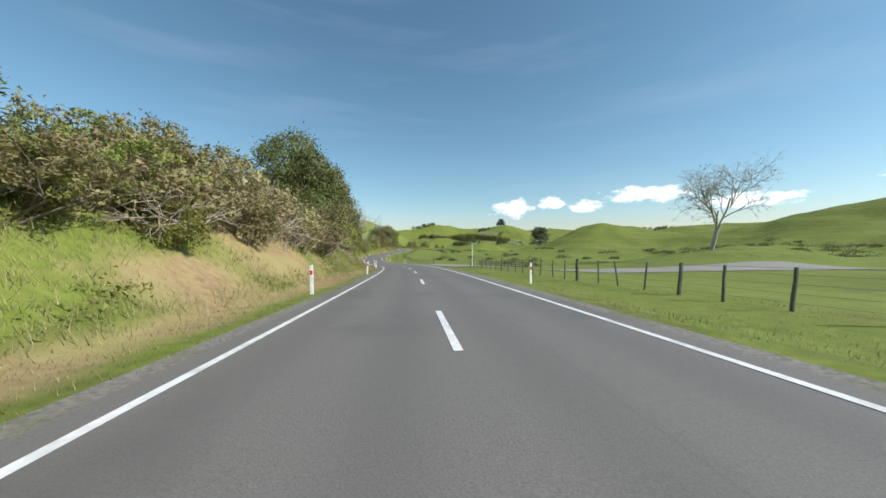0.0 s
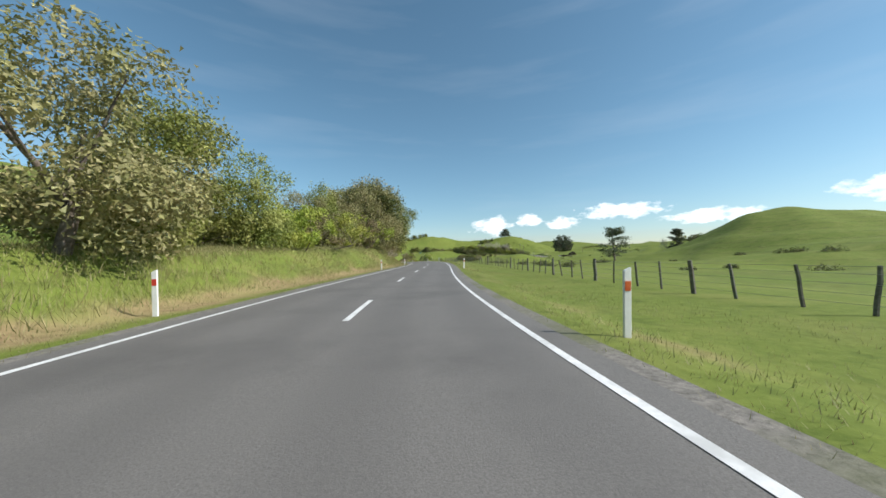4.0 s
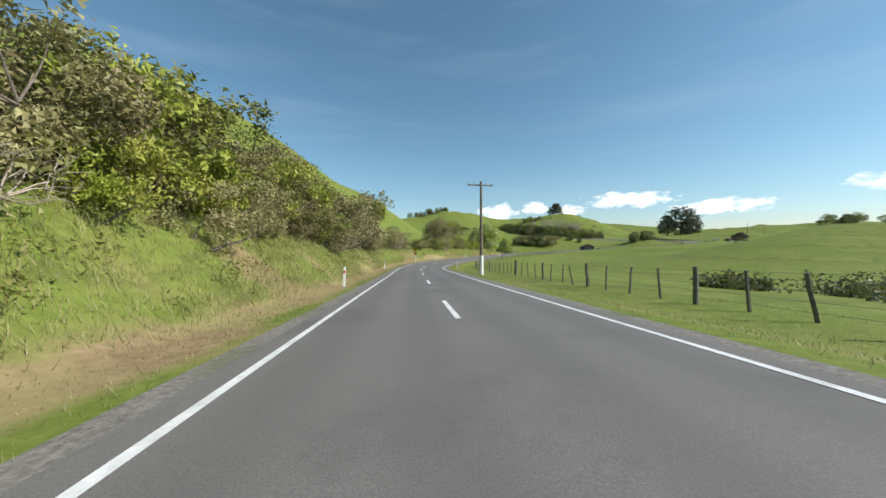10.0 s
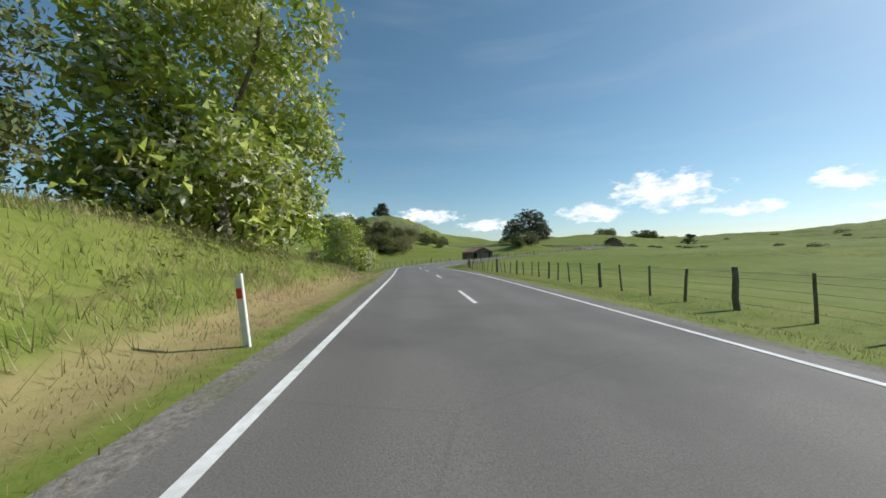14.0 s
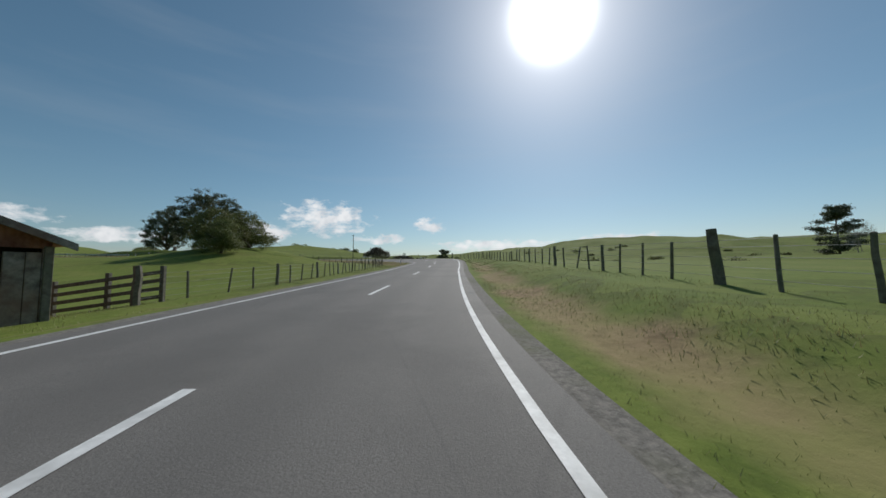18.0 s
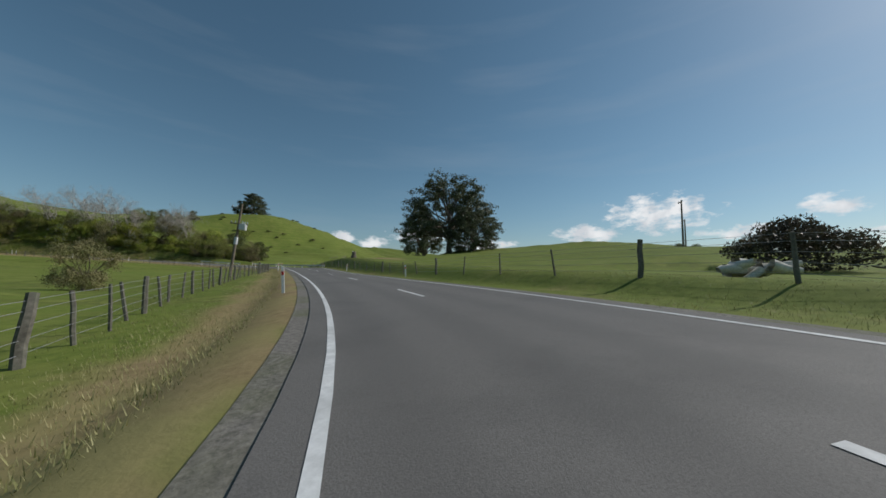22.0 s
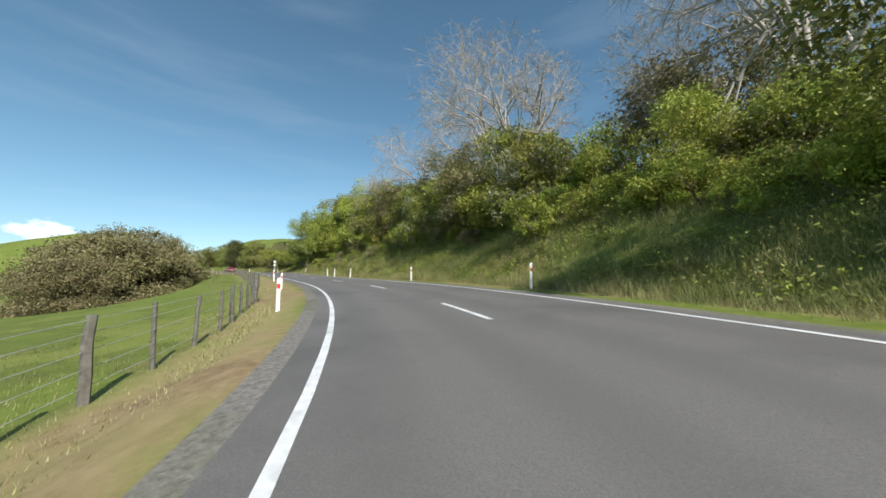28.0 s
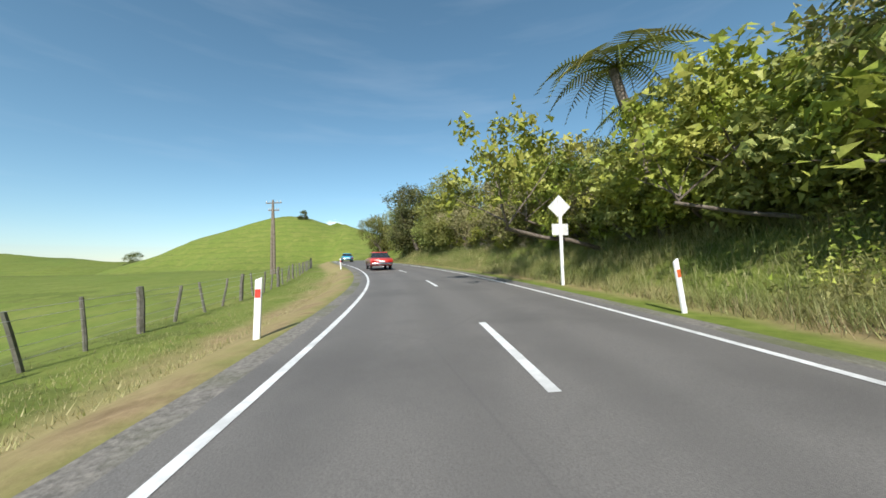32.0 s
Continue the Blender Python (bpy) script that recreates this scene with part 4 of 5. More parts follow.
for x, y, h in spots:
    n = 420
    d = grng.normal(size=(n, 3))
    d /= np.linalg.norm(d, axis=1, keepdims=True)
    lobe = 1 + 0.35 * np.sin(3 * np.arctan2(d[:, 1], d[:, 0]) + x)
    p = d * (grng.uniform(0.2, 1, (n, 1)) ** 0.5) * np.array((h * 1.5, h * 1.5, h * 0.8)) * lobe[:, None]
    p[:, 2] = np.abs(p[:, 2])
    cen.append(p + np.array((x, y, at_ground(x, y))))
tagged(new("gorse", mesh_of("gorse", *leaves(np.concatenate(cen), 0.17, grng), M_DARK, False)), "low dark gorse and fern patches in the pasture", "shrub", "", "stuff")
# right-hand wood on the last stretch
row(["limewood", "limewood", "olive"], 768, 788, 2.6, 10.0, 12.2, 5.5, 7.5)
row(["tree", "limewood", "limewood"], 817, 825, 2.6, 8.0, 9.6, 9.5, 11.5)
row(["lime", "lime", "scrub"], 766, 790, 2.6, 7.4, 9.4, 0.8, 1.5)
row(["lime", "lime", "scrub"], 798, 826, 2.4, 7.2, 9.4, 0.9, 1.7)
row(["limewood", "olive", "limewood", "tree"], 752, 766, 2.6, 11.0, 13.5, 4.2, 5.6)
row(["limewood", "olive", "limewood", "tree"], 766, 828, 2.5, 11.0, 13.5, 6.5, 8.5)
row(["tree", "olive", "limewood"], 744, 754, 2.6, 9.0, 11.5, 3.6, 5.0)
row(["tree", "olive"], 850, 858, 3.0, 8.0, 10.5, 5.0, 7.0)
row(["tree", "limewood", "olive", "dark"], 746, 832, 3.2, 14.5, 18.5, 8.0, 10.0)
row(["tree", "olive", "dark"], 832, 862, 3.2, 13, 17.5, 5.5, 7.5)
row(["lime", "lime", "scrub"], 744, 760, 2.2, 7.4, 9.4, 1.2, 2.2)
row(["lime", "lime", "scrub", "lime"], 760, 828, 2.0, 9.0, 11.0, 1.4, 2.4)
row(["limewood", "olive", "limewood"], 794, 812, 3.0, 10.5, 13.0, 10.0, 12.0)
row(["shrub", "lime", "scrub"], 828, 858, 2.2, 7.4, 9.2, 1.8, 3.2)
row(["shrub", "lime", "scrub"], 828, 860, 2.2, 8.5, 11.5, 3.0, 4.4)
row(["lime", "shrub", "dead"], 792, 862, 3.0, 6.6, 8.2, 0.8, 1.5)
row(["tree", "olive", "scrub"], 735, 748, 2.2, 9, 15, 5.0, 6.6, 1.1)
row(["tree", "olive", "dark"], 737, 750, 3.0, 16, 24, 6.5, 8.5, 1.1)
row(["tree", "dark", "tree"], 858, 900, 3.6, 6.5, 12, 7.0, 9.5)
for s, u, h in ((752, 14, 17), (757, 18, 18), (763, 11.5, 17), (768, 13, 19), (774, 16, 19), (780, 13, 17), (795, 14, 15)):
    plant("bare", s, u, h)
row(["groundfern"], 750, 832, 1.5, 5.8, 7.6, 0.5, 0.9, 1.2)
row(["groundfern"], 757, 832, 1.6, 7.6, 9.6, 0.6, 1.1, 1.2)
plant("blossom", 762, 9.5, 6.0)
plant("blossom", 777, 9.2, 5.5)
for s, u, h in ((838.5, 7.2, 7.8), (843, 9.5, 7.4), (835, 10.8, 7.4), (864, 8, 7.5), (868, 7, 6.5), (872, 9, 8)):
    plant("fern", s, u, h, 1.12)
# the rounded bush by the left fence
for s, u, h, wide in ((814, -19, 13.5, 1.0), (807, -18.5, 12.0, 1.0), (820, -18, 11.0, 1.0), (811, -24, 12.0, 1.1), (802, -19, 8.5, 1.1)):
    plant("thicket", s, u, h, wide)
row(["olive", "dead", "scrub"], 812, 824, 1.8, -19, -12.5, 2.8, 4.2)
row(["shrub", "lime"], 833, 843, 1.8, 7.2, 8.8, 3.6, 5.0)
row(["scrub"], 810, 822, 3.5, -15, -11, 1.6, 2.6)
for x, y, h in ((-62, 567, 8), (-84, 622, 4), (-48, 628, 4)):
    plant_at("dark", x, y, h, 1.2)
plant_at("olive", 161.5, 536.5, 3.6, 1.1)


# ---- long grass ----
def tufts(name, n, s0, s1, u0, u1, h0, h1, mat, seed, label, bias=1.0):
    rng = np.random.default_rng(seed)
    s = rng.uniform(s0, s1, n)
    u = u0 + (u1 - u0) * rng.uniform(0, 1, n) ** bias
    keep = rng.uniform(0, 1, n) > clay(s, u) * 1.1
    s, u, n = s[keep], u[keep], int(keep.sum())
    x, y = beside(s, u)
    z = ground(x, y)
    base_p = np.stack([x, y, z], 1)
    vs, blades = [], 6
    for k in range(blades):
        an = rng.uniform(0, 6.283, n)
        h = rng.uniform(h0, h1, n) * (0.6 + 0.6 * np.abs(np.sin(s * 0.21 + u * 0.7)))
        lean = rng.uniform(0.2, 1.1, n) * h
        w = 0.003 + 0.006 * rng.uniform(0, 1, n)
        d = np.stack([np.cos(an), np.sin(an), np.zeros(n)], 1)
        e = np.stack([-np.sin(an), np.cos(an), np.zeros(n)], 1)
        foot = base_p + rng.normal(size=(n, 3)) * np.array((0.16, 0.16, 0)) - np.array((0, 0, 0.04))
        tip = foot + d * lean[:, None] + np.array((0, 0, 1.0)) * h[:, None]
        vs.append(np.stack([foot - e * w[:, None], foot + e * w[:, None], tip], 1))
    v = np.concatenate(vs).reshape(-1, 3)
    return tagged(new(name, mesh_of(name, v, np.arange(len(v)).reshape(-1, 3), mat, False)), label, "grass", "", "stuff")


tufts("grass", 84000, -14, 460, -11.0, -5.0, 0.12, 0.36, M_TUFT, 1, "long green grass on the roadside bank", 1.2)
tufts("grass", 25000, -14, 460, -9.8, -5.2, 0.14, 0.45, M_DRY, 2, "dry straw-coloured grass on the roadside bank", 0.7)
tufts("grass", 16000, -14, 460, -5.2, -3.6, 0.03, 0.1, M_DRY, 10, "sparse dry grass along the foot of the bank")
tufts("grass", 22000, -14, 460, -5.1, -3.5, 0.03, 0.12, M_TUFT, 11, "short green grass along the foot of the bank")
tufts("grass", 60000, -14, 500, 3.7, 9.5, 0.03, 0.11, M_TUFT, 3, "green grass along the verge", 1.4)
tufts("grass", 9000, 70, 500, 4.0, 7.0, 0.04, 0.14, M_DRY, 4, "dry straw-coloured grass along the verge")
tufts("grass", 46000, 455, 860, -9.0, -4.3, 0.03, 0.11, M_TUFT, 5, "green grass along the verge", 1.2)
tufts("grass", 26000, 590, 860, -6.6, -4.3, 0.03, 0.12, M_DRY, 6, "dry straw-coloured grass along the verge")
tufts("grass", 52000, 500, 745, 3.8, 9.0, 0.02, 0.09, M_TUFT, 7, "green grass along the verge", 1.4)
tufts("grass", 52000, 740, 880, 4.4, 9.8, 0.2, 0.6, M_TUFT, 8, "long green grass on the roadside bank")
tufts("grass", 6000, 740, 880, 4.2, 8.0, 0.15, 0.45, M_DRY, 9, "dry straw-coloured grass on the roadside bank")

def herbage(n, s0, s1, u0, u1, deep, size, mat, seed, label):
    """Low leafy growth in uneven clumps over a bank."""
    rng = np.random.default_rng(seed)
    k = n // 30
    s, u = rng.uniform(s0, s1, k), rng.uniform(u0, u1, k)
    keep = (np.sin(s * 0.83 + 2.1 * np.sin(u)) * np.sin(s * 0.31 + u * 0.9) > -0.25) & (clay(s, u) < 0.4)
    s, u = s[keep], u[keep]
    x, y = beside(s, u)
    c = np.repeat(np.stack([x, y, ground(x, y)], 1), 30, 0)
    off = rng.normal(size=c.shape)
    tall = np.repeat(deep * rng.uniform(0.4, 1.0, len(s)), 30)[:, None]
    p = c + off * np.array((0.28, 0.28, 0)) + np.abs(off[:, 2:3]) * np.array((0, 0, 0.5)) * tall
    hd = np.repeat(road(s)[3], 30)
    out = np.stack([np.cos(hd), np.sin(hd), np.zeros(len(hd))], 1) * (-0.5 if u0 > 0 else 0.5)
    v, f = leaves(p, size, rng, facing=off * 0.4 + out + np.array((0, 0, 0.7)))
    tagged(new("herbage", mesh_of("herbage", v, f, mat, False)), label, "undergrowth", "", "stuff")


herbage(100000, 744, 834, 5.0, 10.5, 0.55, 0.05, M_SCRUB, 31, "low green weeds and bracken on a roadside bank")
herbage(70000, 748, 834, 5.4, 10.5, 0.6, 0.05, M_LIME, 32, "low yellow-green weeds on a roadside bank")
herbage(60000, 190, 455, -9.5, -5.6, 0.4, 0.06, M_SCRUB, 33, "low green weeds on a roadside bank")
herbage(16000, -14, 64, -9.0, -5.4, 0.4, 0.06, M_SCRUB, 34, "low green weeds on a roadside bank")

# ---- fences ----
def post_mesh(name, w, h, seed, round_top=False):
    rng = np.random.default_rng(seed)
    n = 6
    z = np.array((-0.35, 0.3 * h, 0.7 * h, h))
    pts = np.stack([rng.normal(size=4) * 0.012, rng.normal(size=4) * 0.012, z], 1)
    v, f = tube(pts, np.array((1.0, 1.0, 0.95, 0.88)) * w, n)
    top = len(v)
    v = np.concatenate([v, pts[-1:] + np.array([[0, 0, 0.015]])])
    cap = np.array([(top - n + i, top - n + (i + 1) % n, top, top) for i in range(n)])
    me = bpy.data.meshes.new(name)
    me.from_pydata(v.tolist(), [], f.tolist() + [c[:3].tolist() for c in cap])
    me.materials.append(M_POST)
    return me


POSTS = [post_mesh("post", 0.075, 1.12, 1), post_mesh("post", 0.065, 1.08, 2), post_mesh("post", 0.085, 1.15, 3)]
BATTENS = [post_mesh("batten", 0.046, 1.04, 4), post_mesh("batten", 0.04, 1.08, 5)]
STRAINER = post_mesh("strainer_post", 0.13, 1.3, 6)
fr = random.Random(3)


def fence(label, s0, s1, us, gap=1.7, every=4):
    """Posts with battens between and five wires. us: pairs of s and distance from the road's middle."""
    ob = thing("fence", label, "fence", "wire fences")
    x0, y0 = beside(s0, knots(s0, *us))
    ob.location = (float(x0), float(y0), at_ground(float(x0), float(y0)))
    line, k = [], 0
    s = s0
    while s <= s1:
        x, y = (float(c) for c in beside(s, knots(s, *us) + fr.uniform(-0.08, 0.08)))
        z = at_ground(x, y)
        big = k % (every * 9) == 0
        me = STRAINER if big else fr.choice(POSTS) if k % every == 0 else fr.choice(BATTENS)
        o = part("strainer_post" if big else "post" if k % every == 0 else "batten", me, ob)
        tilt = 2 if k % every == 0 else 5
        o.matrix_basis = ob.matrix_basis.inverted() @ pose(x, y, z, fr.gauss(0, tilt), fr.gauss(0, tilt), fr.uniform(0, 360))
        line.append((x, y, z))
        s += gap * fr.uniform(0.85, 1.15)
        k += 1
    line = np.array(line) - np.array(ob.location)
    for hgt in (0.2, 0.42, 0.64, 0.86, 1.02):
        v, f = tube(line + np.array((0, 0, hgt)), np.full(len(line), 0.005), 3)
        part("wire", mesh_of("wire", v, f, M_WIRE), ob)
    return ob


bpy.context.view_layer.update()
FENCES = [("weathered post and wire fence along a paddock", -16, 42, ((-16, 9), (9, 8.3), (42, 8.0))),
          ("weathered post and wire fence along a paddock", 74, 240, ((74, 11), (90, 11), (118, 12), (140, 11), (215, 7.5), (240, 9.5))),
          ("weathered post and wire fence along a paddock", 242, 486, ((242, 9.6), (280, 8.6), (307, 7.3), (340, 7.5), (367, 8.4), (394, 6.8), (421, 6.8), (486, 7.3))),
          ("post and wire fence climbing a grassy slope", 70, 96, ((70, -9), (80, -10.5), (96, -17))),
          ("old leaning post and wire fence on a grass bank", 488, 602, ((488, 7.4), (515, 8.2), (550, 8.8), (570, 8.0), (590, 7.2), (602, 8.5))),
          ("sparse post and wire fence beside the road", 612, 706, ((612, 6.5), (647, 5.4), (676, 5.6), (706, 5.8))),
          ("post and wire fence round a green paddock", 462, 534, ((462, -14), (490, -12.5), (506, -10.6), (512, -8.6), (523, -6.0), (534, -5.8))),
          ("post and wire fence round a green paddock", 546.5, 704, ((546.5, -8.0), (553, -7.0), (562, -8.0), (575, -9.2), (590, -9.2), (600, -7.2), (611, -6.3), (634, -8.0), (652, -7.5), (660, -6.4), (673, -5.5), (704, -6.0))),
          ("post and wire fence above a falling paddock", 706, 880, ((706, -6.0), (731, -6.6), (754, -5.5), (776, -5.8), (800, -5.6), (820, -6.1), (840, -8.0), (860, -7.5), (880, -6.5)))]
for label, a, b, us in FENCES:
    fence(label, a, b, us, 3.4 if "sparse" in label else 1.6)


# ---- marker posts ----
def marker_post(side):
    ob = thing("marker_post", "white plastic edge marker post with %s reflector" % ("a red" if side < 0 else "an orange-red"), "marker post", "edge marker posts")
    bm = bmesh.new()
    box(bm, -0.055, -0.022, -0.3, 0.055, 0.022, 0.95, 0.008)
    for v in bm.verts:
        if v.co.z > 0.9:
            v.co.z += 0.05 * (v.co.x + 0.055) / 0.11
    part("post", from_bm("post", bm, M_WHITE, True), ob)
    bm = bmesh.new()
    box(bm, -0.045, -0.03, 0.66, 0.045, -0.0205, 0.8, 0.003)
    part("reflector", from_bm("reflector", bm, M_RED if side < 0 else M_AMBER, True), ob, "red reflector" if side < 0 else "orange-red reflector")
    return ob


M_AMBER = material("amber_reflector", mottled((0.52, 0.1, 0.03), (0.64, 0.15, 0.05), 8.0, 0.35))
M_BLACK = material("black_paint", mottled((0.012, 0.012, 0.012), (0.025, 0.025, 0.025), 10.0, 0.5))
M_YELLOW = material("sign_yellow", mottled((0.72, 0.42, 0.015), (0.8, 0.48, 0.02), 6.0, 0.45))
M_ORANGE = material("sign_orange", mottled((0.6, 0.26, 0.015), (0.68, 0.3, 0.02), 6.0, 0.45))
M_SIGNBACK = material("sign_back", mottled((0.5, 0.51, 0.5), (0.62, 0.62, 0.61), 3.0, 0.5))
M_GREEN = material("sign_green", mottled((0.02, 0.2, 0.1), (0.03, 0.25, 0.13), 6.0, 0.4))
LEFT = [(11.3, 3.85), (25.3, 3.6), (42.9, 3.75), (55.6, 3.7), (78, 4.0), (103, 4.4), (118.5, 3.8), (146, 4.3), (172, 4.0), (197, 4.0), (221.6, 4.0), (242.5, 3.93), (272.5, 4.7), (319.8, 4.14), (345, 4.2),
        (369.3, 4.46), (382.6, 4.2), (398.4, 4.0), (416.4, 3.4), (442, 3.8), (500.4, 4.8), (596.4, 4.7), (611.8, 4.6), (631.9, 4.05), (665.7, 4.35), (676.1, 3.7), (689.6, 3.86), (713, 4.6), (735.8, 4.75), (756, 4.3),
        (767.9, 4.35), (778.9, 4.0), (812.1, 4.25), (834.6, 3.75), (861.7, 3.93)]
RIGHT = [(15, 5.1), (79.5, 5.4), (105.5, 5.0), (119.7, 4.7), (143, 4.3), (172, 4.2), (221.1, 4.28), (244.5, 4.2), (272, 4.2), (303, 4.0), (323.2, 4.24), (381.6, 4.55), (406.4, 4.6), (644.1, 4.9), (666.2, 4.3),
         (691, 4.4), (703, 5.4), (711, 6.0), (717, 6.0), (722, 6.0), (728.7, 4.75), (755.7, 4.35), (768.1, 4.15), (782.1, 3.7), (788.8, 3.85), (792.2, 3.85), (812.2, 4.7), (834.4, 3.7)]
for side, stations in ((-1, LEFT), (1, RIGHT)):
    first = None
    for s, u in stations:
        x, y = (float(c) for c in beside(s, side * u))
        m = pose(x, y, at_ground(x, y), fr.gauss(0, 2), fr.gauss(0, 4), math.degrees(float(road(s)[3])) + fr.gauss(0, 8))
        if first is None:
            first = marker_post(side)
            first.matrix_basis = m
        else:
            copy_thing(first, m)


# ---- signs ----
def plate(name, pts, mat, parent, y=0.0, thick=0.004, label=""):
    bm = bmesh.new()
    f = bm.faces.new([bm.verts.new((x, y, z)) for x, z in pts])
    r = bmesh.ops.extrude_face_region(bm, geom=[f])
    bmesh.ops.translate(bm, verts=[e for e in r["geom"] if isinstance(e, bmesh.types.BMVert)], vec=(0, thick, 0))
    bmesh.ops.recalc_face_normals(bm, faces=bm.faces)
    return part(name, from_bm(name, bm, mat, True), parent, label)


def diamond(c, r):
    return [(0, c - r), (r, c), (0, c + r), (-r, c)]


def stand(ob, s, u, turn=0.0):
    x, y = (float(c) for c in beside(s, u))
    ob.matrix_basis = pose(x, y, at_ground(x, y), 0, 0, math.degrees(float(road(s)[3])) + turn)
    return ob


def lettering(parent, text, size, y, z, mat):
    cu = bpy.data.curves.new("lettering", "FONT")
    cu.body, cu.size, cu.align_x, cu.align_y, cu.extrude, cu.offset = text, size, "CENTER", "CENTER", 0.002, size * 0.02
    cu.materials.append(mat)
    o = new("lettering", cu)
    o.parent = parent
    o.matrix_basis = pose(0, y, z, 90, 0, 0)
    return o


sign = thing("curve_warning_sign", "yellow diamond left-curve warning sign over an orange 35 speed plate", "road sign")
bm = bmesh.new()
box(bm, -0.05, 0.0, -0.3, 0.05, 0.07, 2.5, 0.006)
part("post", from_bm("post", bm, M_WHITE, True), sign, "white painted timber post")
board = plate("warning_board", diamond(2.35, 0.5), M_BLACK, sign, -0.012, 0.01, "yellow diamond board with a black border and arrow")
plate("face", diamond(2.35, 0.46), M_YELLOW, board, -0.016)
arc = [(-0.02, 2.02), (0.02, 2.12), (0.1, 2.24), (0.14, 2.34)] + [(0.02 + 0.13 * math.cos(a), 2.4 + 0.13 * math.sin(a)) for a in np.linspace(0, 2.5, 9)]
vs, fs = [], []
for i, (x, z) in enumerate(arc):
    a, b = arc[max(i - 1, 0)], arc[min(i + 1, len(arc) - 1)]
    dx, dz = b[0] - a[0], b[1] - a[1]
    ln = math.hypot(dx, dz)
    vs += [(x - dz / ln * 0.055, -0.019, z + dx / ln * 0.055), (x + dz / ln * 0.055, -0.019, z - dx / ln * 0.055)]
    if i:
        fs.append((2 * i - 2, 2 * i - 1, 2 * i + 1, 2 * i))
part("arrow", mesh_of("arrow", vs, fs, M_BLACK, False), board)
plate("arrow_head", [(-0.24, 2.33), (-0.17, 2.56), (0.03, 2.36)], M_BLACK, board, -0.0185, 0.002)
speed = plate("speed_plate", [(-0.3, 1.38), (0.3, 1.38), (0.3, 1.78), (-0.3, 1.78)], M_BLACK, sign, -0.012, 0.01, "orange plate with black figures")
plate("face", [(-0.28, 1.4), (0.28, 1.4), (0.28, 1.76), (-0.28, 1.76)], M_ORANGE, speed, -0.016)
lettering(speed, "35", 0.36, -0.019, 1.58, M_BLACK)
stand(sign, 389.6, -4.5, -8)

back = thing("road_sign", "back of a diamond road sign and plate on a white post", "road sign")
bm = bmesh.new()
box(bm, -0.05, -0.035, -0.3, 0.05, 0.035, 3.1, 0.006)
part("post", from_bm("post", bm, M_WHITE, True), back, "white painted timber post")
plate("diamond_board", diamond(2.75, 0.42), M_SIGNBACK, back, 0.036, 0.01, "bare aluminium back of a diamond sign")
plate("speed_plate", [(-0.3, 1.75), (0.3, 1.75), (0.3, 2.15), (-0.3, 2.15)], M_SIGNBACK, back, 0.036, 0.01)
stand(back, 839.8, 4.2, 0)

street = thing("street_sign", "small green name blade on a white steel pole", "road sign")
part("pole", mesh_of("pole", *tube([(0, 0, -0.3), (0, 0, 1.5), (0, 0, 3.3)], (0.045, 0.045, 0.04), 8), M_WHITE), street)
blade = plate("blade", [(0.0, 3.08), (0.85, 3.08), (0.85, 3.27), (0.0, 3.27)], M_GREEN, street, -0.02, 0.02, "green blade with a white line of writing")
plate("writing", [(0.12, 3.15), (0.72, 3.15), (0.72, 3.2), (0.12, 3.2)], M_WHITE, blade, -0.024, 0.002)
stand(street, 45.2, 9.5, 0)


# ---- power poles ----
M_PORCELAIN = material("porcelain", mottled((0.35, 0.4, 0.42), (0.5, 0.55, 0.56), 8.0, 0.25, spec=0.6))


def power_pole(h, arms, lean=0.0, banded=False, box_at=None, twin=False):
    ob = thing("power_pole", "timber power pole with crossarm and insulators", "power pole", "power poles")
    for dx in ((-0.16, 0.16) if twin else (0,)):
        top = 0.0 if twin else dx
        part("pole", mesh_of("pole", *tube([(dx, 0, -0.5), (dx * 0.8, 0, h * 0.5), (top, 0, h)], (0.15, 0.13, 0.1), 8), M_POLE), ob)
    if banded:
        part("metal_band", mesh_of("metal_band", *tube([(0, 0, h * 0.44), (0, 0, h * 0.54)], (0.17, 0.165), 10), M_STEEL), ob, "bright sheet metal band")
    for z, w in arms:
        bm = bmesh.new()
        box(bm, -w, 0.09, z - 0.05, w, 0.19, z + 0.05, 0.008)
        arm = part("crossarm", from_bm("crossarm", bm, M_POLE, True), ob)
        for x in (-w * 0.9, -w * 0.45, w * 0.45, w * 0.9):
            v, f = tube([(x, 0.14, z + 0.05), (x, 0.14, z + 0.13), (x, 0.14, z + 0.2), (x, 0.14, z + 0.26)], (0.02, 0.06, 0.045, 0.02), 8)
            part("insulator", mesh_of("insulator", v, f, M_PORCELAIN), arm)
    if box_at:
        bm = bmesh.new()
        box(bm, 0.12, -0.3, box_at - 0.3, 0.7, 0.3, box_at + 0.3, 0.02)
        tr = part("transformer", from_bm("transformer", bm, M_STEEL, True), ob, "grey steel transformer box")
        for x in (0.28, 0.54):
            part("bushing", mesh_of("bushing", *tube([(x, 0, box_at + 0.3), (x, 0, box_at + 0.45), (x, 0, box_at + 0.6)], (0.05, 0.04, 0.015), 6), M_PORCELAIN), tr)
    return ob


def put(ob, x, y, turn=0.0, lean=0.0, sink=0.0):
    ob.matrix_basis = pose(x, y, at_ground(x, y) - sink, 0, lean, turn)
    return ob


